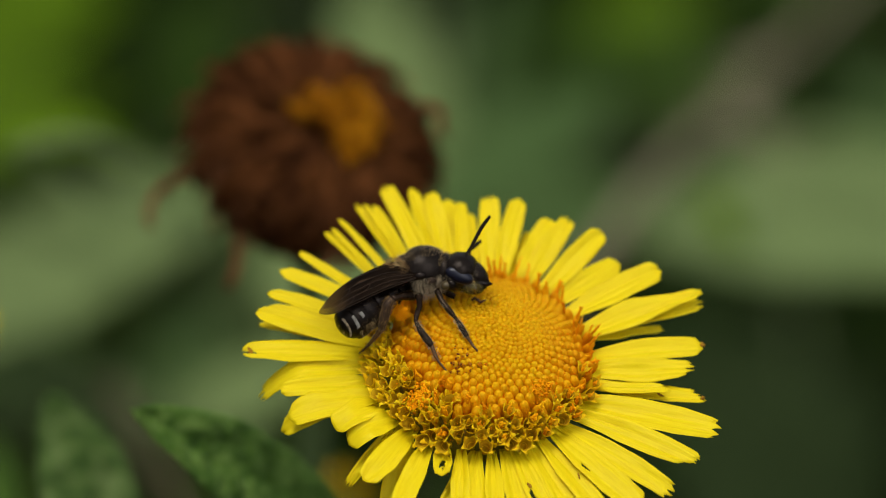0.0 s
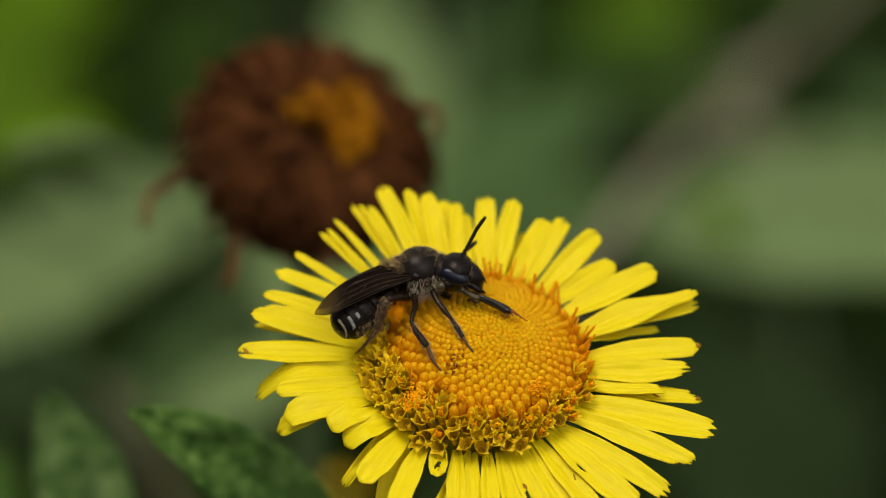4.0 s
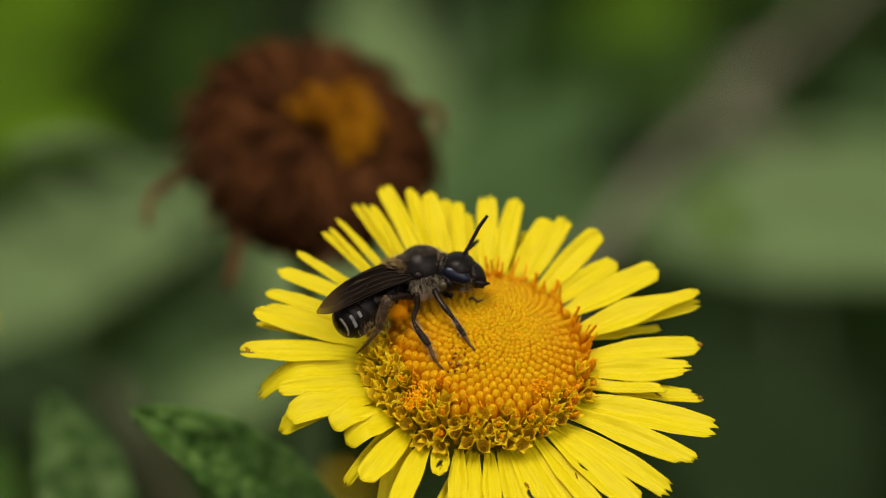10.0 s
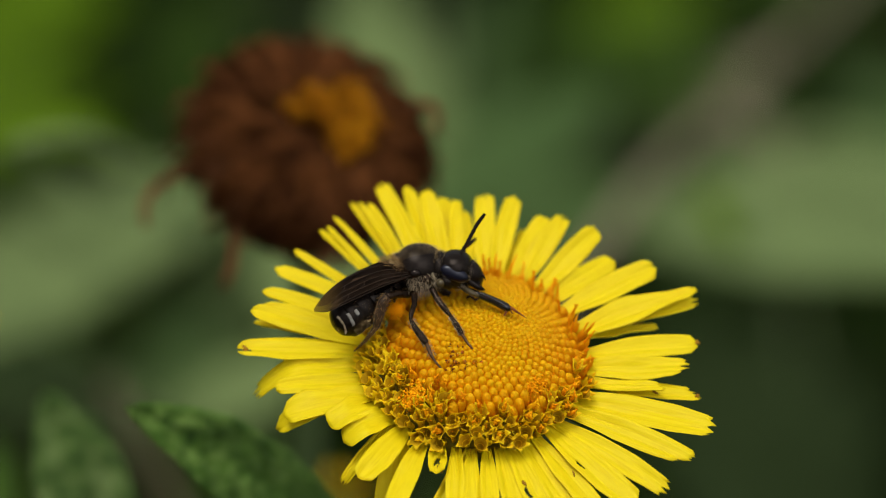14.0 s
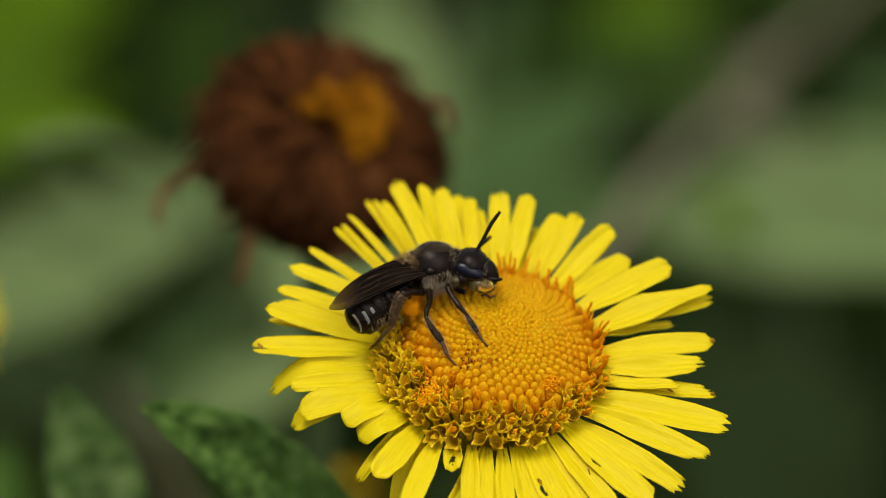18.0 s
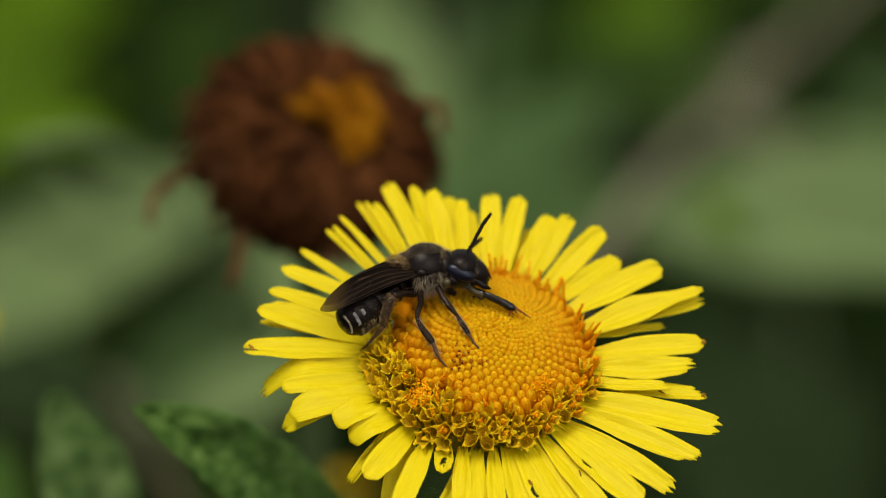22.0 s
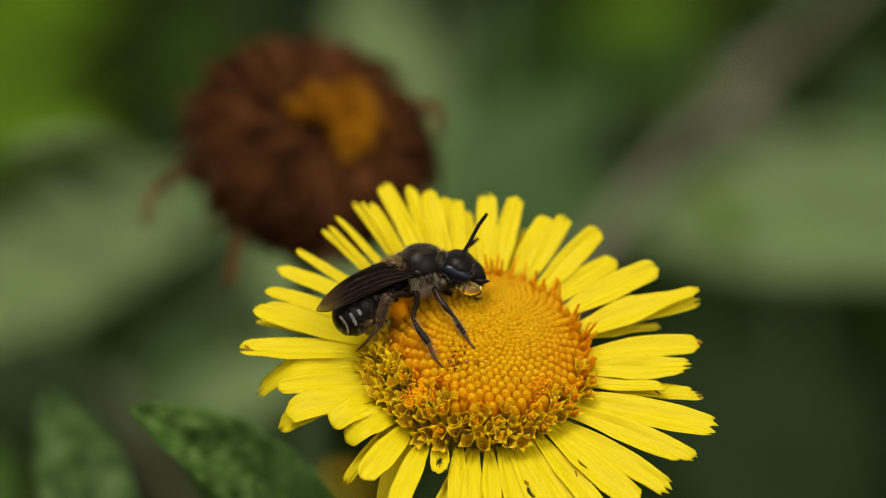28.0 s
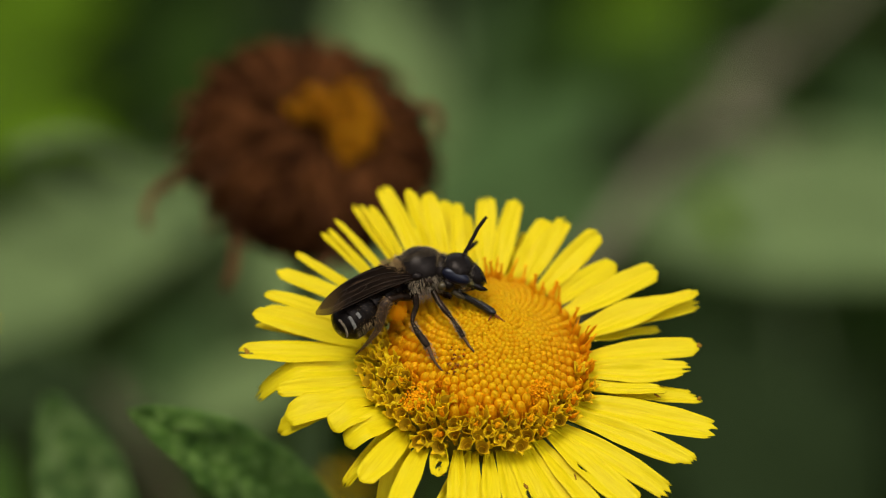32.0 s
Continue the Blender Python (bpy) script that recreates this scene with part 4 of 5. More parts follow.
def build_wings():
    def curve(pts, t):
        """A smooth line through four points."""
        k = t * (len(pts) - 1)
        i = min(int(k), len(pts) - 2)
        f = k - i
        p = [Vector(pts[max(0, min(len(pts) - 1, i + o))]) for o in (-1, 0, 1, 2)]
        return 0.5 * (2 * p[1] + (p[2] - p[0]) * f + (2 * p[0] - 5 * p[1] + 4 * p[2] - p[3]) * f * f + (3 * p[1] - p[0] - 3 * p[2] + p[3]) * f ** 3)

    def wing(upper, lower, label, seed, veins):
        rows, nv, nu = [], 24, 11
        for j in range(nv + 1):
            t = j / nv
            a, b = curve(upper, t), curve(lower, t)
            row = []
            for i in range(nu):
                s = i / (nu - 1)
                c = a.lerp(b, s)
                pleat = 2.2 * math.sin(math.pi * s) - 0.3 * abs(math.sin(3 * math.pi * s)) + 1.6 * noise.noise(Vector((t * 5, s * 3, seed)))
                row.append(at(c.x, c.z, c.y - pleat))
            rows.append(row)
        v, f, uv = slab(rows, 0.7 * BEE_U)
        w = part("wing", mesh_of("wing", v, f, WING, uvs=uv), bee, label)
        out = Vector((0, -0.6, 0)) * BEE_U
        for i, j0, j1 in ((10, 0, 22), (9, 0, 18), (7, 1, 19), (5, 1, 17), (3, 2, 15)) if veins else ():
            path = [rows[j][i] + out for j in range(j0, j1 + 1)]
            part("wing_vein", mesh_of("wing_vein", *tube(path, [(0.9 - 0.6 * n / len(path)) * BEE_U for n in range(len(path))], 6), WING_VEIN), w)
        for j, i0, i1 in ((9, 5, 7), (12, 7, 9), (13, 3, 5), (15, 5, 8), (17, 7, 9)) if veins else ():
            path = [rows[j + (i - i0) // 2][i] + out for i in range(i0, i1 + 1)]
            part("wing_vein", mesh_of("wing_vein", *tube(path, [0.6 * BEE_U] * len(path), 6), WING_VEIN), w)
    # places are (forwards, away, up)
    wing([(-4, -34, 20), (-52, -30, 30), (-112, -42, 8), (-152, -62, -22), (-173, -78, -50)],
         [(-2, -42, 8), (-58, -62, -13), (-112, -84, -38), (-147, -88, -54), (-172, -80, -55)], "smoky brown folded wing", 1.0, True)
    wing([(-6, 30, 30), (-40, 10, 38), (-104, 4, 13), (-146, 0, -16), (-168, -4, -44)],
         [(-4, 36, 14), (-54, 30, 0), (-106, 22, -26), (-142, 10, -40), (-167, -2, -47)], "smoky brown folded wing", 5.0, True)
    wing([(-10, -32, 8), (-40, -30, 2), (-80, -30, -14), (-118, -28, -36)],
         [(-12, -40, 2), (-44, -47, -16), (-82, -44, -32), (-117, -30, -40)], "shorter smoky hind wing", 8.0, False)


def build_legs():
    MIDDLE, FORE = -79, -57
    # hind leg: stout shin carrying pollen
    thigh = limb("hind_leg", [(-8, -24, -18), (-28, -24, -38), (-46, -29, -56)], [8, 7, 6.5], LEG_SKIN, bee, label="stout hairy brown-black hind leg")
    shin = [(-45, -28, -56), (-53, -38, -56), (-59, -60, -48), (-65, -83, -36)]
    limb("shin", shin, [6.5, 8.2, 8.8, 6.2], HIND_SKIN, thigh)
    limb("foot", [(-65, -83, -36), (-76, -97, -24), (-88, -111, -8), (-104, -126, 12)], [5.2, 4.0, 2.8, 1.4], TARSUS_SKIN, thigh)
    bristle(shin, 9, 420, 6, HAIR_TAN, thigh, 31)
    bristle([(-65, -83, -36), (-76, -97, -24), (-88, -111, -8)], 4, 90, 5, HAIR_GREY, thigh, 32)
    rng = random.Random(9)
    load = []
    for _ in range(900):
        c = at(-30 + rng.gauss(0, 6.5), -52 + rng.gauss(0, 6), -30 + rng.gauss(0, 6))
        r = rng.uniform(0.7, 1.3) * BEE_U
        load.append(blob(c, (r, r, r * 0.8), None, 7, 5))
    part("pollen_load", mesh_of("pollen_load", *merged(*load), POLLEN), thigh, "clump of orange pollen grains")
    # middle leg
    leg = limb("middle_leg", [(2, -22, -22), (3, -42, -40), (-2, -56, -56), (-4, -68, -66)], [6.5, 5.2, 5.0, 3.2], LEG_SKIN, bee, label="slim black middle leg")
    limb("shin", [(-4, -68, -66), (6, -86, -70), (18, -102, -73), (24, -110, -74)], [3.0, 5.8, 6.6, 5.0], SHIN_SKIN, leg)
    limb("foot", [(24, -110, -74), (31, -128, -77), (37, -139, -79), (47, -151, -80), (54, -158, MIDDLE)], [3.6, 3.4, 2.3, 1.7, 1.1], TARSUS_SKIN, leg)
    bristle([(-4, -68, -66), (6, -86, -68), (18, -102, -69), (24, -110, -69), (34, -134, -69)], 6, 700, 5, HAIR_GREY, leg, 33)
    # near foreleg
    leg = limb("fore_leg", [(33, -14, -22), (42, -32, -34), (54, -48, -44), (66, -62, -50)], [6, 5.2, 5.4, 3.2], LEG_SKIN, bee, label="slim black foreleg")
    limb("shin", [(66, -62, -50), (76, -78, -53), (86, -94, -55)], [3.0, 5.0, 4.4], SHIN_SKIN, leg)
    limb("foot", [(86, -94, -55), (96, -110, -57), (103, -118, -58), (109, -125, FORE)], [3.2, 2.4, 1.8, 1.0], TARSUS_SKIN, leg)
    bristle([(42, -32, -34), (66, -62, -50), (76, -78, -52), (86, -94, -53)], 5, 520, 4.5, HAIR_GREY, leg, 34)
    part("hip", mesh_of("hip", *bee_blob(49, -5, -26, (10, 10, 8), 20, 16, 12), PALE_SKIN), leg, "pale rounded hip joint")
    # the far legs, mostly behind the body
    leg = limb("fore_leg", [(40, -10, 20), (60, -24, 34), (72, -36, 42)], [8, 7, 5], LEG_SKIN, bee)
    limb("foot", [(72, -36, 42), (88, -36, 30), (101, -28, 18), (110, -35, 10), (119, -31, 8)], [5, 3.4, 2.6, 2.2, 1.4], TARSUS_SKIN, leg)
    leg = limb("middle_leg", [(0, -18, 24), (-4, -16, 60), (-10, -4, 86)], [9, 7, 6], LEG_SKIN, bee)
    limb("foot", [(-10, -4, 86), (-14, 4, 104)], [6, 2], LEG_SKIN, leg)
    leg = limb("hind_leg", [(-18, -16, 24), (-50, 0, 60)], [9, 8], LEG_SKIN, bee)
    limb("foot", [(-50, 0, 60), (-78, -10, 84), (-96, -16, 104)], [8, 7, 2], LEG_SKIN, leg)


def build_mouth():
    """The parts that work: proboscis, jaws and the drop that it blows."""
    tongue = limb("proboscis", [(82, -8, -6), (98, -18, -10), (113, -24, -13), (130, -31, -15), (150, -40, -17), (166, -49, -19), (172, -51, -20)],
                  [4.4, 5.2, 6.2, 6.8, 7.4, 8.0, 4.4], TONGUE_SKIN, bee, 12, "shiny black jointed proboscis")
    limb("sheath", [(116, -22, -19), (134, -30, -22), (152, -39, -24), (168, -48, -24)], [2.4, 3.0, 3.0, 1.6], TONGUE_SKIN, tongue, 8)
    limb("sheath", [(80, -8, -14), (94, -17, -16), (106, -24, -18), (116, -28, -18)], [3.4, 5.4, 5.4, 2.6], PALE_SKIN, tongue, 8, "pale amber base of the proboscis")
    glossa = limb("glossa", [(170, -49, -20), (176, -51, -20), (188, -59, -22), (201, -67, -23)], [4.4, 2.8, 1.6, 0.6], TAN_SKIN, tongue, 8, "fine reddish tongue tip")
    limb("palp", [(164, -49, -21), (164, -57, -22), (160, -64, -22)], [3.0, 2.2, 0.8], TAN_SKIN, tongue, 6)
    limb("palp", [(170, -49, -20), (174, -57, -21), (177, -59, -21)], [1.6, 1.2, 0.6], TAN_SKIN, tongue, 6)
    jaw = limb("jaw", [(108, 14, -12), (117, 14, -15), (124, 8, -16), (128, 0, -16)], [2.6, 2.8, 2.0, 0.7], CUTICLE, bee, 10, "curved dark jaw")
    low = limb("jaw", [(94, 2, -18), (106, -6, -20), (116, -13, -19), (126, -17, -15)], [6.0, 6.4, 5.4, 1.6], CUTICLE, bee, 10, "blunt lower jaw")
    v, f = blob(at(95, -17, -22), [23 * BEE_U, 14 * BEE_U, 14 * BEE_U], Euler((0, radians(10), 0)).to_matrix(), 28, 20)
    drop = part("nectar_drop", mesh_of("nectar_drop", v, f, NECTAR), bee, "clear golden drop of nectar at the mouth")
    return tongue, glossa, jaw, low, drop


build_body()
build_head()
build_wings()
build_legs()
TONGUE, GLOSSA, JAW, LOW_JAW, DROP = build_mouth()
crumbs("pollen_heap", "heap of bright orange pollen on the disc", [(-3.2, -3.0, 0.44), (-3.5, -3.4, 0.36), (-2.9, -3.3, 0.28)], POLLEN, 4, 150)
crumbs("pollen_heap", "scattered orange pollen on the disc", [(3.4, -2.6, 0.34), (2.95, -2.85, 0.28)], POLLEN, 14, 90)
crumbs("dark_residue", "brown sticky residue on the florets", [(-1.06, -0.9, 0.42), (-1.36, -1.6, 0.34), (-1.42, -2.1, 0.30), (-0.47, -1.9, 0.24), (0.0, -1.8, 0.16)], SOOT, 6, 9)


def nectar_beads():
    """Clear sticky beads left on the florets below the bee."""
    rng = random.Random(12)
    for x, y, r in ((-1.45, -1.50, 0.20), (-1.05, -1.58, 0.23), (-0.57, -1.55, 0.20), (-0.06, -1.55, 0.22), (0.30, -1.60, 0.17), (-0.95, -1.10, 0.15), (-0.7, -0.95, 0.16)):
        v, f = blob(on_flower(x, y, 0.14), (0.68 * r * MM, 0.68 * r * MM, 0.55 * r * MM), Euler((rng.uniform(0, 3), rng.uniform(0, 3), 0)).to_matrix(), 16, 12)
        tagged(new("nectar_bead", mesh_of("nectar_bead", v, f, BEAD)), "clear amber bead of nectar on a disc floret", "nectar", "beads on the disc")


nectar_beads()


# ---- leafy plants around ----
def plant(name, label, x, y, top, lean, radius=1.6):
    ob = thing(name, label, "plant", pose(x, y, 0), "meadow plants")
    path = bezier(Vector((0, 0, -0.004)), Vector((lean[0] * 0.3, lean[1] * 0.3, top * 0.5)), Vector((lean[0], lean[1], top)), 16)
    part("stem", mesh_of("stem", *tube(path, [radius * MM * (1 - 0.45 * k / 16) for k in range(17)], 10), STEM), ob, "downy green stem")
    return ob


leaf_rng = random.Random(77)


def leaf(base, tip, width, mat, bend, roll, owner):
    """A lance-shaped downy leaf with a sunken midrib and wavy edges (width in mm)."""
    rng = leaf_rng
    o = owner.matrix_basis.translation
    a, b = Vector(base) - o, Vector(tip) - o
    way = (b - a).normalized()
    face = Vector((0, -0.5, 0.87))
    side = way.cross(face).normalized()
    up = side.cross(way)
    r = radians(roll)
    side, up = side * math.cos(r) + up * math.sin(r), up * math.cos(r) - side * math.sin(r)
    n = 40
    line = bezier(a, a.lerp(b, 0.5) + up * bend * MM, b, n)
    seed, rows, nu = rng.uniform(0, 90), [], 17
    for j, c in enumerate(line):
        t = j / n
        w = (0.34 + 0.66 * math.sin(math.pi * min(1, t * 0.75 + 0.12)) ** 1.1) * max(0.0, 1 - max(0, (t - 0.45) / 0.55) ** 2.6) ** 0.58
        row = []
        for i in range(nu):
            s = 2 * i / (nu - 1) - 1
            wav = 1 + 0.08 * noise.noise(Vector((t * 7, seed, s)))
            z = 0.24 * abs(s) ** 1.2 - 0.05 + 0.12 * noise.noise(Vector((t * 6, s * 2, seed)))
            z += (0.06 * abs(math.cos(11 * math.pi * (t - 0.16 * abs(s)))) + 0.20 * noise.noise(Vector((t * 22, s * 6, seed)))) * min(1, abs(s) * 2.5) * (1 - abs(s) ** 4)
            row.append(c + side * s * w * width * 0.5 * MM * wav + up * z * width * 0.5 * MM)
        rows.append(row)
    v, f, uv = slab(rows, 0.35 * MM)
    lf = part("leaf", mesh_of("leaf", v, f, mat, uvs=uv), owner)
    part("midrib", mesh_of("midrib", *tube([c - up * 0.10 * MM for c in line[:36]], [0.028 * width * MM * (1.2 - k / 36) for k in range(36)], 6), mat), lf)
    # a short stalk ties the leaf to its plant
    stem = owner.children[0].data.vertices
    near = min((Vector(s.co) for s in stem), key=lambda p: (p - (a - Vector((0, 0, 0.01)))).length)
    part("leaf_stalk", mesh_of("leaf_stalk", *tube(bezier(near, near.lerp(a, 0.6) - Vector((0, 0, 0.004)), a + way * 0.001, 8), [0.5 * MM] * 9, 7), STEM), lf)
    return lf


near_plant = plant("leafy_stem", "leafy downy stem with dark green wrinkled leaves", -0.024, 0.070, 0.440, (-0.002, -0.012))
left_plant = plant("leafy_stem", "leafy stem with pale and lime green leaves", -0.105, 0.30, 0.40, (0.014, 0.004))
mid_plant = plant("leafy_stem", "leafy stem with upright grey-green leaves", 0.004, 0.30, 0.37, (-0.004, -0.04))
right_plant = plant("leafy_stem", "leafy stem with broad pale green leaves", 0.105, 0.31, 0.37, (-0.016, -0.02))
leaf((-0.0059, 0.0090, 0.4745), (-0.0174, 0.0045, 0.4866), 5.0, LEAF, 2.1, 8, near_plant)
leaf((-0.0194, 0.0177, 0.4648), (-0.0238, 0.0224, 0.4758), 5.5, LEAF_SOFT, 2.1, 8, near_plant)
leaf((-0.0403, 0.1008, 0.4054), (-0.0384, 0.1065, 0.4143), 7.31, LEAF, 1.2, 10, near_plant)
leaf((-0.0545, 0.1664, 0.3846), (-0.0170, 0.1594, 0.4074), 12.79, LEAF_PALE, 3.9, -5, left_plant)
leaf((-0.0312, 0.0729, 0.4625), (-0.0218, 0.0726, 0.4619), 1.03, LEAF_PALE, 3.7, 25, left_plant)
leaf((-0.0411, 0.1246, 0.4302), (-0.0264, 0.1307, 0.4270), 3.84, LEAF_LIME, 6.8, 25, left_plant)
leaf((-0.0721, 0.2926, 0.3446), (-0.0386, 0.2759, 0.3630), 19.39, LEAF_LIME, 4.4, 0, left_plant)
leaf((-0.0755, 0.3302, 0.3076), (-0.0475, 0.3350, 0.3160), 10.88, LEAF_LIME, 4.7, 0, left_plant)
leaf((-0.0374, 0.2481, 0.3185), (-0.0255, 0.2562, 0.3315), 8.31, LEAF_MID, 2.9, 0, left_plant)
leaf((-0.0195, 0.2065, 0.3360), (-0.0268, 0.1799, 0.3701), 10.93, LEAF_PALE, 2.7, 10, left_plant)
leaf((-0.0202, 0.2126, 0.3458), (-0.0157, 0.2090, 0.3795), 13.45, LEAF_PALE, 2.7, 10, left_plant)
leaf((-0.0020, 0.1863, 0.3807), (-0.0082, 0.2034, 0.4076), 12.0, LEAF_PALE, 4.0, 10, mid_plant)
leaf((0.0025, 0.2584, 0.3350), (0.0081, 0.2785, 0.3672), 5.75, LEAF_MID, 4.3, 10, mid_plant)
leaf((-0.0013, 0.1715, 0.3928), (0.0175, 0.1962, 0.3962), 11.75, LEAF_MID, 3.9, 20, mid_plant)
leaf((-0.0072, 0.1216, 0.4122), (-0.0146, 0.1287, 0.4239), 10.20, LEAF_PALE, 1.2, 0, mid_plant)
leaf((0.0041, 0.1539, 0.3986), (0.0182, 0.1596, 0.4079), 9.21, LEAF_MID, 2.5, 0, mid_plant)
leaf((-0.0254, 0.1524, 0.3838), (-0.0122, 0.1558, 0.3894), 6.2, LEAF_PALE, 2.0, 0, left_plant)
# two dark leaves added where shaded gaps open behind the plants
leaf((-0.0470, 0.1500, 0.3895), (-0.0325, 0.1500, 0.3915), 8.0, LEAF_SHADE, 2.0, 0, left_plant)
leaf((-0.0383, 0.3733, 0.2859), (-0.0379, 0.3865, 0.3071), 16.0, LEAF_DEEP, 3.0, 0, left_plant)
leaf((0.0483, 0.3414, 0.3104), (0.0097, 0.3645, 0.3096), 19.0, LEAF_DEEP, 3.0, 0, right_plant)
leaf((0.0350, 0.3320, 0.3331), (0.0193, 0.3303, 0.3304), 8.0, LEAF_LIME, 3.0, 0, right_plant)
leaf((0.0506, 0.1717, 0.3933), (0.0144, 0.1575, 0.4044), 11.04, LEAF_PALE, 3.9, 15, right_plant)
leaf((0.0576, 0.2258, 0.3672), (0.0318, 0.2273, 0.3692), 8.00, LEAF_PALE, 4.2, 10, right_plant)
leaf((0.0251, 0.1150, 0.4281), (0.0221, 0.1176, 0.4323), 2.19, LEAF_LIME, 1.2, 10, right_plant)
leaf((0.0487, 0.4810, 0.2582), (0.0286, 0.4766, 0.2504), 13.79, LEAF_LIME, 3.6, 10, right_plant)
leaf((0.0586, 0.2666, 0.3482), (0.0488, 0.2712, 0.3553), 7.67, LEAF_MID, 2.9, 0, right_plant)
# broad leaves coloured as dim as the shaded undergrowth behind the flower
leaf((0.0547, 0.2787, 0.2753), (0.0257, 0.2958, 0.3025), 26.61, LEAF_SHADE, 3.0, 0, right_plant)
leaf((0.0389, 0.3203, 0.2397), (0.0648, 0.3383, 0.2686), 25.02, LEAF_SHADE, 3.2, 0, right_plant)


def build_dry_stalk():
    ob = thing("dry_stalk", "dry grey-brown bent stalk among the leaves", "stalk", pose(0.004, 0.150, 0))
    o = ob.matrix_basis.translation
    pts = [Vector(p) - o for p in ((0.004, 0.150, -0.004), (0.0045, 0.148, 0.20), (0.0062, 0.135, 0.380), (0.0110, 0.1243, 0.4175), (0.0186, 0.1472, 0.4148), (0.0279, 0.1852, 0.4001), (0.0386, 0.2238, 0.3863), (0.0520, 0.2700, 0.3720))]
    path = []
    for k in range(len(pts) - 1):
        path += [pts[k].lerp(pts[k + 1], j / 5) for j in range(5)]
    path.append(pts[-1])
    rng = random.Random(4)
    part("cane", mesh_of("cane", *tube(path, [0.85 * MM * rng.uniform(0.9, 1.1) for _ in path], 10), DRY_STALK), ob)
    for t, dx, dz in ((25, 0.010, -0.012), (29, -0.009, -0.010)):
        a = path[t]
        rows = []
        for j in range(9):
            u = j / 8
            c = a + Vector((dx * u, 0.004 * u, dz * u * u))
            rows.append([c + Vector((0.3, 0.9, 0.2)).normalized() * s * 1.6 * MM * (1 - u ** 2) for s in (-1, -0.3, 0.3, 1)])
        v, f, uv = slab(rows, 0.2 * MM)
        part("dry_leaf", mesh_of("dry_leaf", v, f, DRY_STALK, uvs=uv), ob)


build_dry_stalk()


def build_dead_stem():
    ob = thing("dead_stem", "reddish-brown dead stem arching beside the leaves", "stem", pose(-0.014, 0.070, 0))
    o = ob.matrix_basis.translation
    pts = [Vector(p) - o for p in ((-0.014, 0.070, -0.004), (-0.0155, 0.071, 0.22), (-0.0175, 0.0728, 0.4150), (-0.0190, 0.0778, 0.4245), (-0.0226, 0.0846, 0.4270), (-0.0251, 0.0906, 0.4285), (-0.0270, 0.0960, 0.4270))]
    path = []
    for k in range(len(pts) - 1):
        path += [pts[k].lerp(pts[k + 1], j / 5) for j in range(5)]
    path.append(pts[-1])
    rng = random.Random(14)
    part("cane", mesh_of("cane", *tube(path, [0.27 * MM * rng.uniform(0.85, 1.15) for _ in path], 10), DEAD_STEM), ob)


build_dead_stem()


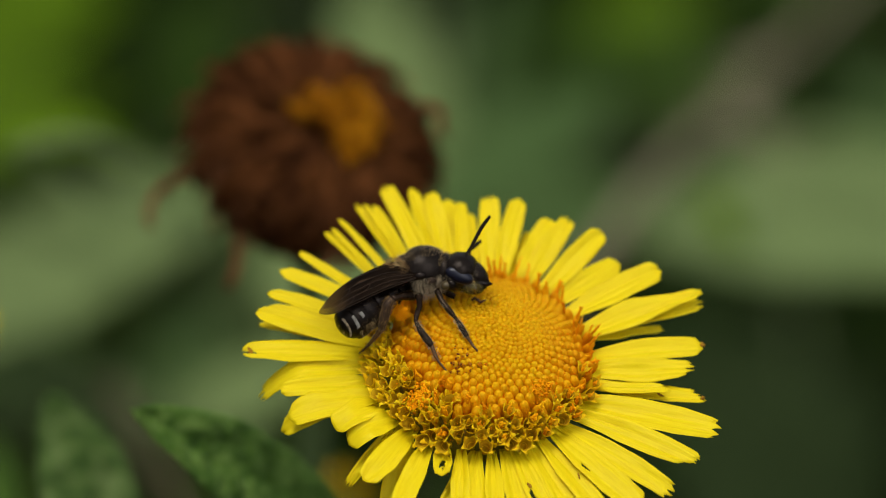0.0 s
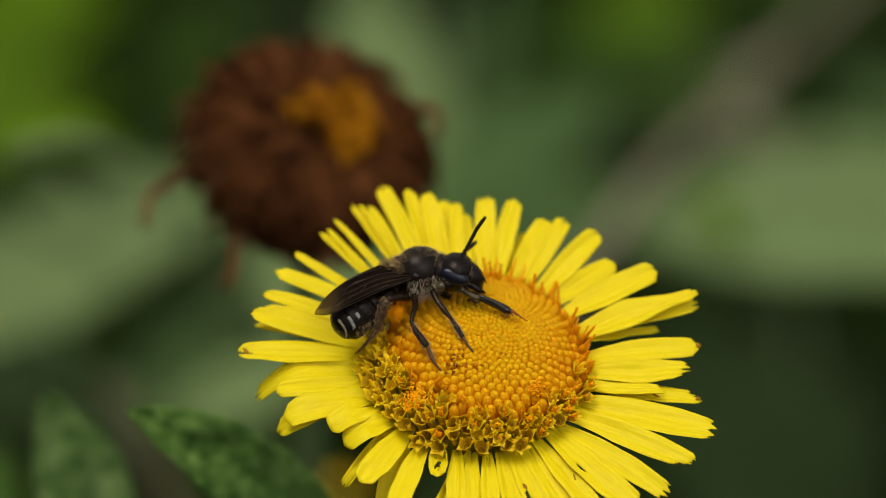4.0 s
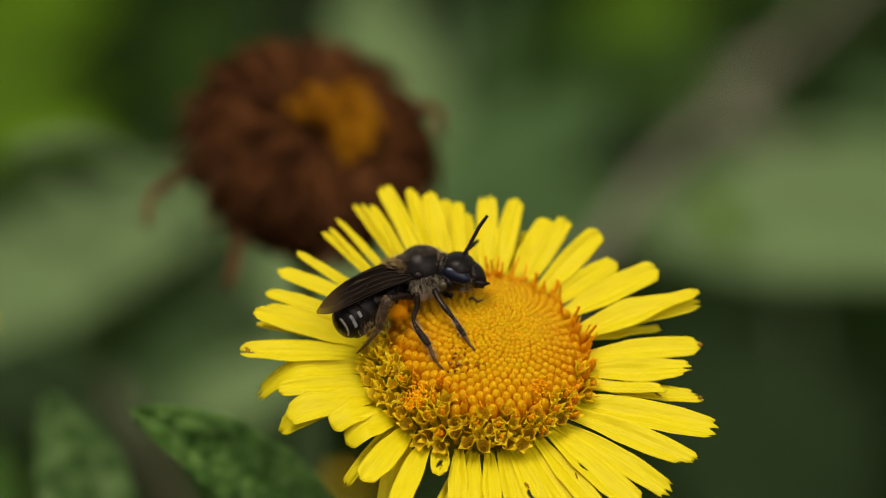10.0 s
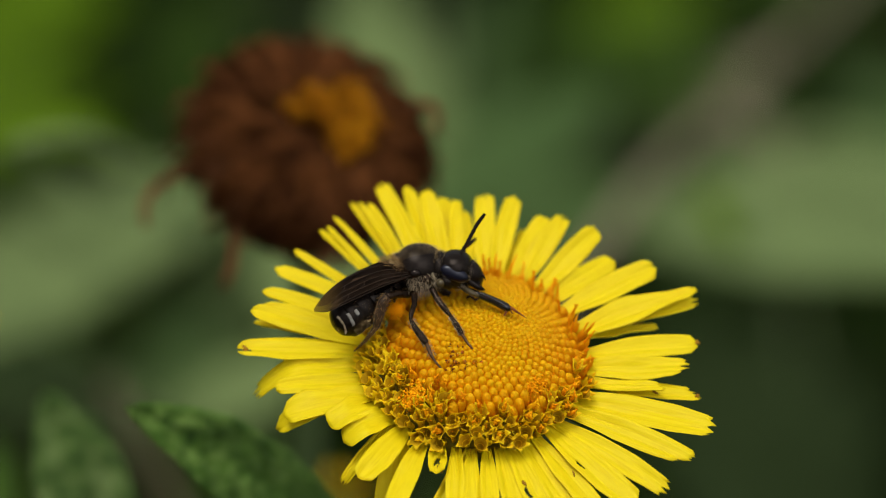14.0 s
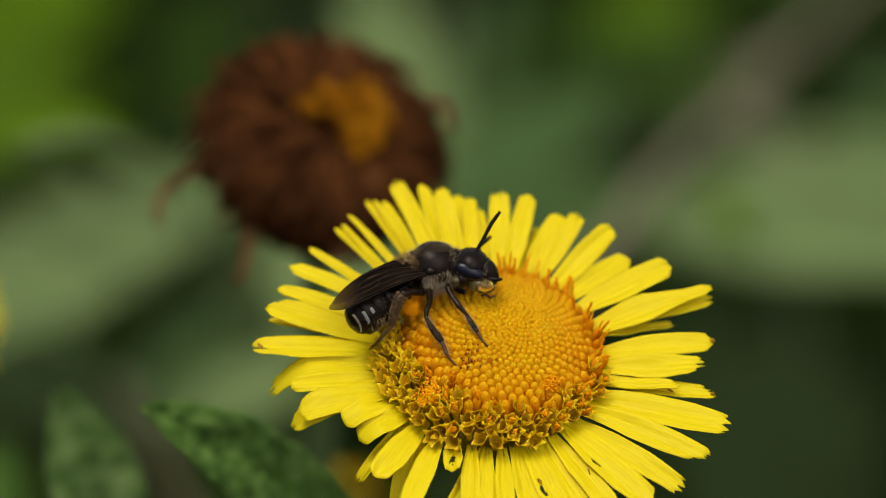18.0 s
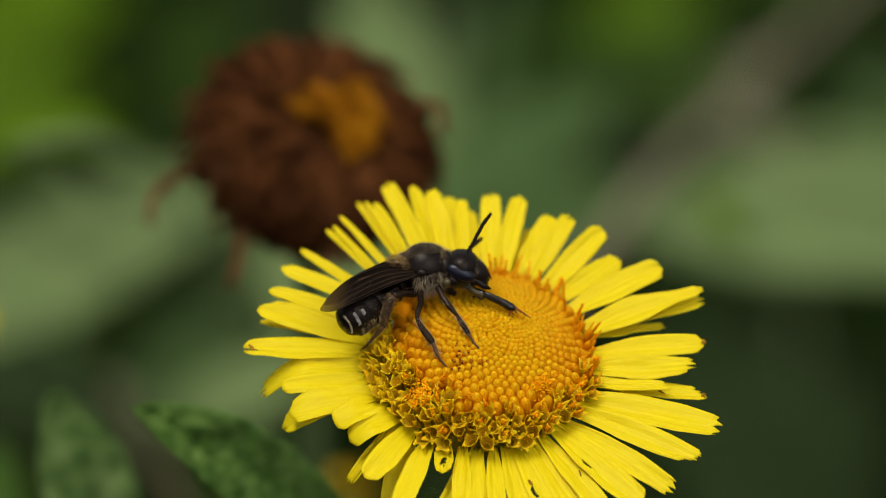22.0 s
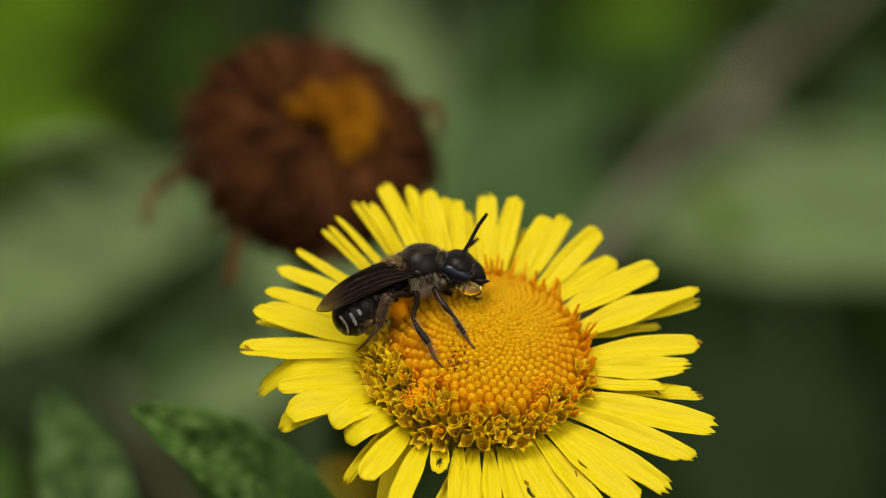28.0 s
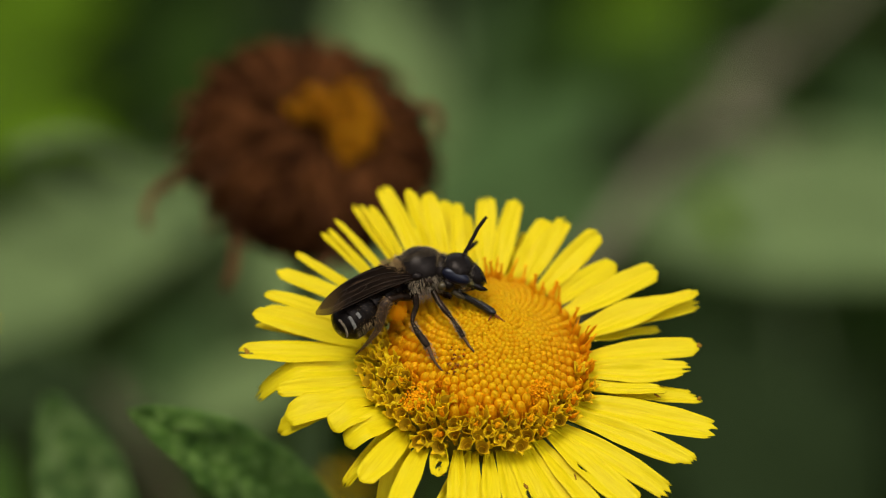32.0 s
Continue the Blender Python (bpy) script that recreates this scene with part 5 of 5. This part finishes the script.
# ---- the withered flower head behind ----
def build_withered():
    rng = random.Random(31)
    mm = 0.884 * MM
    m = look((0, 0, 0), (0.24, -0.42, 0.88)).to_3x3()
    turn = m @ Matrix.Rotation(math.pi, 3, "X")
    base = Matrix.Translation((-0.00822, 0.03492, 0.48492)) @ turn.to_4x4()
    head = thing("withered_flower", "withered brown flower head with a golden centre", "flower", base)
    part("core", mesh_of("core", *blob((0, 0, -0.0012), (7.1 * mm, 7.1 * mm, 4.6 * mm), None, 28, 20,
         lambda v: v * (1 + 0.10 * noise.noise(v * 3))), DRY_CORE), head, "dark shrivelled receptacle")
    # shrivelled rays, folded back over the cup in a ragged mop
    for k in range(780):
        a = 2 * math.pi * k / 780 * 3 + rng.uniform(-0.1, 0.1)
        out = Vector((math.cos(a), math.sin(a), 0))
        cross = Vector((-math.sin(a), math.cos(a), 0))
        start = rng.uniform(3.0, 5.2) if k % 3 else rng.uniform(0.8, 2.6)
        reach, drop = (rng.uniform(7.0, 8.9), rng.uniform(0.0, 2.8)) if k % 3 else (rng.uniform(4.2, 6.2), rng.uniform(-1.4, 0.6))
        p0 = out * start + Vector((0, 0, 3.6 - 0.25 * start))
        p1 = out * reach * 1.05 + Vector((0, 0, rng.uniform(2.0, 4.2)))
        p2 = out * reach * rng.uniform(0.82, 1.02) + cross * rng.uniform(-1.8, 1.8) + Vector((0, 0, 1.5 - drop))
        line = bezier(p0, p1, p2, 10)
        w = rng.uniform(0.16, 0.36)
        tw = rng.uniform(-1.6, 1.6)
        rows = []
        for j, c in enumerate(line):
            t = j / 10
            way = (line[min(j + 1, 10)] - line[max(j - 1, 0)]).normalized()
            up = way.cross(cross).normalized()
            s = (cross * math.cos(tw * t) + up * math.sin(tw * t)) * w * (1 - 0.5 * t)
            rows.append([(c + s * q + up * 0.35 * abs(q) ** 2) * mm for q in (-1, -0.35, 0.35, 1)])
        v, f, uv = slab(rows, 0.10 * mm)
        part("withered_ray", mesh_of("withered_ray", v, f, DRY_RAY, uvs=uv), head)
    # longer curled ends that fray the outline
    for k in range(110):
        a = rng.uniform(0, 2 * math.pi)
        out, cross = Vector((math.cos(a), math.sin(a), 0)), Vector((-math.sin(a), math.cos(a), 0))
        reach = rng.uniform(8.2, 10.2)
        p0 = out * 6.0 + Vector((0, 0, rng.uniform(0.5, 2.8)))
        p1 = out * reach + Vector((0, 0, rng.uniform(1.0, 3.6)))
        p2 = out * reach * rng.uniform(0.9, 1.04) + cross * rng.uniform(-2.6, 2.6) + Vector((0, 0, rng.uniform(-2.4, 1.2)))
        line = [p * mm for p in bezier(p0, p1, p2, 8)]
        part("withered_ray", mesh_of("withered_ray", *tube(line, [rng.uniform(0.14, 0.30) * mm * (1 - 0.5 * j / 8) for j in range(9)], 6, 0.5), DRY_STRAND), head)
    # stray curled ends that hang clear of the mop
    back = Matrix.Scale(0.925, 4) @ (Matrix.Translation((-0.0092, 0.0551, 0.4731)) @ turn.to_4x4()).inverted()
    for a, b, c in (((-0.01696, 0.05273, 0.47307), (-0.02040, 0.05051, 0.47331), (-0.01958, 0.04912, 0.47108)),
                    ((-0.01426, 0.05027, 0.47103), (-0.01323, 0.04748, 0.47034), (-0.01443, 0.04619, 0.46828)),
                    ((-0.00204, 0.05503, 0.47675), (0.00004, 0.05456, 0.47789), (-0.00053, 0.05327, 0.47582)),
                    ((-0.00615, 0.04912, 0.47108), (-0.00688, 0.04728, 0.47002), (-0.00837, 0.04688, 0.46939))):
        line = bezier(back @ Vector(a), back @ Vector(b), back @ Vector(c), 10)
        part("withered_ray", mesh_of("withered_ray", *tube(line, [0.55 * mm * (1 - 0.3 * k / 10) for k in range(11)], 7, 0.6), DRY_STRAND), head, "stray curled withered ray")
    # golden tufts left in the middle, in a ragged patch
    tuft = [mesh_of("golden_tuft", *merged(*[tube([Vector((0, 0, -0.6)) * mm, Vector((0.25 * math.cos(q), 0.25 * math.sin(q), 0.5)) * mm,
            Vector((0.5 * math.cos(q), 0.5 * math.sin(q), 0.95)) * mm], [0.10 * mm, 0.13 * mm, 0.05 * mm], 5) for q in (0.3 + n, 1.6 + n, 2.9 + n, 4.1 + n, 5.3 + n)]), DRY_GOLD) for n in range(3)]
    n = 0
    while n < 135:
        x, y = rng.uniform(-5.0, 4.0), rng.uniform(-5.0, 4.3)
        # a slanting patch: wide above, pointed below, notched on top
        ring = ((2.0, -1.8), (-0.2, -3.5), (-4.3, -2.0), (-4.6, 1.2), (-0.8, 3.8))
        edges = list(zip(ring, ring[1:] + ring[:1]))
        if any((q[0] - p[0]) * (y - p[1]) - (q[1] - p[1]) * (x - p[0]) > 1.6 * noise.noise(Vector((x, y, 3))) for p, q in edges):
            continue
        if math.hypot(x + 1.6, y + 2.6) < 0.9:
            continue
        z = 5.2 * math.sqrt(max(0.02, 1 - (x * x + y * y) / 50)) - 1.0
        part("golden_tuft", tuft[n % 3], head, m=Matrix.Translation(Vector((x, y, z)) * mm) @ Euler((rng.uniform(-0.5, 0.5), rng.uniform(-0.5, 0.5), rng.uniform(0, 6))).to_matrix().to_4x4())
        n += 1
    inv = base.inverted()
    path = bezier(inv @ Vector((-0.0083, 0.0372, 0.4820)), inv @ Vector((-0.0115, 0.078, 0.40)), inv @ Vector((-0.006, 0.075, -0.004)), 16)
    part("stalk", mesh_of("stalk", *tube(path, [1.2 * mm] * 17, 10), STEM), head, "downy green-brown stalk")


build_withered()


# ---- more yellow flowers, half seen ----
def small_flower(x, y, z, radius, tilt, turn, label, seed, foot):
    rng = random.Random(seed)
    base = pose(x, y, z, tilt[0], tilt[1], turn)
    ob = thing("yellow_flower", label, "flower", base)
    for k in range(34):
        a = 2 * math.pi * (k + rng.uniform(-0.25, 0.25)) / 34
        out, cross = Vector((math.cos(a), math.sin(a), 0)), Vector((-math.sin(a), math.cos(a), 0))
        reach = radius * rng.uniform(0.85, 1.05)
        rows = []
        for j in range(9):
            t = j / 8
            c = out * (radius * 0.42 + (reach - radius * 0.42) * t) + Vector((0, 0, 0.8 * math.sin(math.pi * t * 0.7) + rng.uniform(-0.03, 0.03)))
            w = radius * 0.075 * min(1, 0.4 + 2 * t) * (1 - 0.5 * max(0, t - 0.8) / 0.2)
            rows.append([(c + cross * w * s + Vector((0, 0, 0.12 * s * s))) * MM for s in (-1, -0.4, 0.4, 1)])
        v, f, uv = slab(rows, 0.09 * MM)
        part("ray_petal", mesh_of("ray_petal", v, f, PETAL, uvs=uv), ob)
    pieces = []
    for i in range(160):
        r, a = radius * 0.44 * math.sqrt((i + 0.5) / 160), i * 2.39996
        pieces.append(blob(Vector((r * math.cos(a), r * math.sin(a), 0.9 - 0.03 * r * r)) * MM, (0.33 * MM, 0.26 * MM, 0.26 * MM), Euler((0, -1.57, 0)).to_matrix(), 7, 5))
    tagged(part("disc_cushion", mesh_of("disc_cushion", *merged(*pieces), BUD), ob), kind="stuff")
    part("receptacle", mesh_of("receptacle", *blob((0, 0, -1.2 * MM), (radius * 0.46 * MM, radius * 0.46 * MM, 1.9 * MM), None, 20, 12), CUP), ob, "brownish-green cup")
    inv = base.inverted()
    foot = Vector(foot)
    path = bezier(inv @ (base @ Vector((0, 0, -0.0025))), inv @ Vector((x + 0.003, y + 0.004, z * 0.6)), inv @ foot, 12)
    part("stalk", mesh_of("stalk", *tube(path, [0.9 * MM] * 13, 8), STEM), ob, "downy green stalk")


small_flower(-0.0361, 0.0491, 0.4633, 6.2, (55, -15), 0, "small half-open yellow flower on a downy stalk", 51, (-0.040, 0.060, -0.004))
small_flower(-0.0090, 0.1273, 0.3936, 1.65, (10, 0), 30, "yellow flower low among the leaves", 52, (-0.012, 0.138, -0.004))


# ---- undergrowth ----
def build_undergrowth():
    rng = random.Random(90)
    verts, faces = [], []

    def blade(p, way, width, length, droop):
        n = len(verts)
        side = way.cross(Vector((0, 0, 1)))
        side = side.normalized() if side.length > 0.01 else Vector((1, 0, 0))
        for j in range(6):
            t = j / 5
            c = p + way * length * t + Vector((0, 0, -droop * length * t * t))
            w = width * 0.5 * math.sin(math.pi * min(1, 0.15 + 0.85 * t)) ** 0.8 + 0.0004
            verts.extend([c - side * w + Vector((0, 0, w * 0.3)), c, c + side * w + Vector((0, 0, w * 0.3))])
        for j in range(5):
            a = n + j * 3
            faces.extend([(a, a + 1, a + 4, a + 3), (a + 1, a + 2, a + 5, a + 4)])
    for k in range(9500):
        # thick round the flowers, thinning outwards
        q, far = rng.uniform(0, 6.283), 1.9 * rng.random() ** 0.75
        x, y = far * math.cos(q), 0.5 + far * math.sin(q)
        # blades beside the view cone are unseen, made tall to shade the low gaps
        z = rng.uniform(0.01, 0.10 if abs(x) < 0.09 + 0.13 * max(0, y) and -0.35 < y < 0.5 else 0.43 if y > 0.5 and x < 0 else 0.33)
        a = rng.uniform(0, 6.283)
        way = Vector((math.cos(a), math.sin(a), rng.uniform(0.0, 1.1))).normalized()
        blade(Vector((x, y, z)), way, rng.uniform(0.010, 0.028), rng.uniform(0.04, 0.11), rng.uniform(0.1, 0.6))
    # unseen taller growth behind the camera, added to darken reflections and fill light
    for k in range(2600):
        p = Vector((rng.uniform(-1.7, 1.7), -0.5 - 1.2 * rng.random() ** 1.5, 0.72 * rng.random()))
        a = rng.uniform(0, 6.283)
        way = Vector((math.cos(a), math.sin(a), rng.uniform(0.2, 1.6))).normalized()
        blade(p, way, rng.uniform(0.02, 0.05), rng.uniform(0.10, 0.25), rng.uniform(0.1, 0.5))
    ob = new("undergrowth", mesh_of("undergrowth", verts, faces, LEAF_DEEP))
    tagged(ob, "dense dark green undergrowth of broad leaves, with unseen taller growth added to block light", "undergrowth", kind="stuff")


build_undergrowth()


# ---- what moves ----
def motions():
    # how far the proboscis is out (0 folded, 1 reaching) and how far the drop stands out of the mouth
    beats = [(0.0, 0.0, 0.35), (0.2, 0.0, 0.55), (0.4, 0.02, 0.55), (0.6, 0.25, 0.3), (0.8, 0.75, 0.0), (1.0, 0.95, 0.0), (1.2, 1.0, 0.0), (2.0, 0.97, 0.0),
             (2.2, 0.82, 0.0), (2.4, 0.45, 0.0), (2.6, 0.0, 0.25), (2.8, 0.0, 0.5), (3.0, 0.0, 0.0), (3.2, 0.5, 0.0), (3.5, 0.97, 0.0), (4.5, 1.0, 0.0),
             (4.8, 0.6, 0.0), (5.0, 0.0, 0.3), (5.3, 0.0, 0.4), (5.5, 0.1, 0.2), (5.7, 0.6, 0.0), (5.9, 0.9, 0.0), (6.1, 1.0, 0.0), (6.7, 1.0, 0.0), (6.9, 0.92, 0.0),
             (7.0, 0.86, 0.0), (7.1, 0.6, 0.0), (7.3, 0.0, 0.0), (7.5, 0.0, 0.25), (7.7, 0.0, 0.3), (7.9, 0.4, 0.0), (8.0, 0.64, 0.0), (8.1, 0.8, 0.0), (8.3, 0.96, 0.0), (8.5, 1.0, 0.0), (9.4, 1.0, 0.0),
             (9.7, 0.8, 0.0), (9.9, 0.05, 0.0), (10.1, 0.0, 0.15), (10.3, 0.0, 0.3), (10.5, 0.05, 0.1), (10.7, 0.6, 0.0), (10.9, 0.88, 0.0), (11.1, 1.0, 0.0),
             (11.9, 0.98, 0.0), (12.3, 0.88, 0.0), (12.5, 0.75, 0.0), (12.7, 0.0, 0.1), (12.9, 0.0, 0.45), (13.1, 0.0, 0.55), (13.3, 0.15, 0.4), (13.5, 0.6, 0.0),
             (13.7, 0.85, 0.0), (13.9, 1.0, 0.0), (14.6, 1.0, 0.0), (14.9, 0.7, 0.0), (15.1, 0.0, 0.3), (15.5, 0.0, 0.6), (15.8, 0.4, 0.1), (16.1, 0.9, 0.0), (16.4, 1.0, 0.0),
             (17.0, 1.0, 0.0), (17.3, 0.86, 0.0), (17.5, 0.78, 0.0), (17.7, 0.5, 0.0), (17.9, 0.0, 0.55), (18.1, 0.0, 0.8), (18.3, 0.0, 0.8), (18.5, 0.35, 0.4),
             (18.7, 0.76, 0.0), (18.9, 0.97, 0.0), (19.1, 1.0, 0.0), (19.7, 0.95, 0.0), (19.9, 0.82, 0.0), (20.0, 0.65, 0.0), (20.1, 0.25, 0.3), (20.3, 0.0, 0.85), (20.5, 0.0, 0.9), (20.7, 0.2, 0.4),
             (20.9, 0.7, 0.0), (21.1, 0.95, 0.0), (21.3, 1.0, 0.0), (21.9, 1.0, 0.0), (22.1, 0.9, 0.0), (22.3, 0.8, 0.0), (22.5, 0.45, 0.0), (22.7, 0.0, 0.85), (22.9, 0.0, 1.0),
             (23.1, 0.0, 0.95), (23.3, 0.35, 0.5), (23.5, 0.8, 0.15), (23.7, 0.96, 0.0), (23.9, 1.0, 0.0), (24.7, 1.0, 0.0), (24.9, 0.9, 0.1), (25.1, 0.7, 0.2), (25.3, 0.0, 0.7),
             (25.5, 0.0, 1.0), (25.7, 0.05, 0.8), (26.0, 0.6, 0.1), (26.3, 1.0, 0.0), (27.0, 1.0, 0.0), (27.3, 0.8, 0.0), (27.5, 0.55, 0.1), (27.7, 0.0, 0.75), (27.9, 0.0, 0.95),
             (28.1, 0.0, 0.95), (28.3, 0.3, 0.5), (28.6, 0.82, 0.1), (28.9, 1.0, 0.0), (29.6, 1.0, 0.0), (29.8, 0.85, 0.1), (30.0, 0.15, 0.5), (30.2, 0.0, 1.0), (30.5, 0.0, 0.85),
             (30.8, 0.65, 0.1), (31.0, 0.9, 0.0), (31.2, 1.0, 0.0), (31.5, 1.0, 0.0), (31.8, 0.88, 0.0), (32.0, 0.65, 0.15)]
    hinge, cheek, gape = at(92, -12, -8), at(113, 14, -12), at(94, 2, -18)

    def about(p, deg):
        return Matrix.Translation(p) @ Matrix.Rotation(radians(deg), 4, "Y") @ Matrix.Translation(-p)
    tongue, glossa, jaw, low, drop = [], [], [], [], []
    for t, out, wet in beats:
        back = 1 - out
        dip = math.sin(math.pi * out)
        slide = Matrix.Translation(at(-74 * back, 44 * back - 14 * dip, 18 * back))
        tongue.append((t, slide @ about(hinge, 5 * dip)))
        glossa.append((t, Matrix.Translation(at(-30 * back, 8 * back, 0))))
        jaw.append((t, about(cheek, 10 * back)))
        low.append((t, about(gape, -24 * back)))
        drop.append((t, Matrix.Translation(at(-18 * max(0, 0.4 - wet), 15 * (1 - wet) + 30 * max(0, 0.3 - wet), 14 * max(0, 0.6 - wet)))))
    walk(TONGUE, tongue)
    walk(GLOSSA, glossa)
    walk(JAW, jaw)
    walk(LOW_JAW, low)
    walk(DROP, drop)


motions()
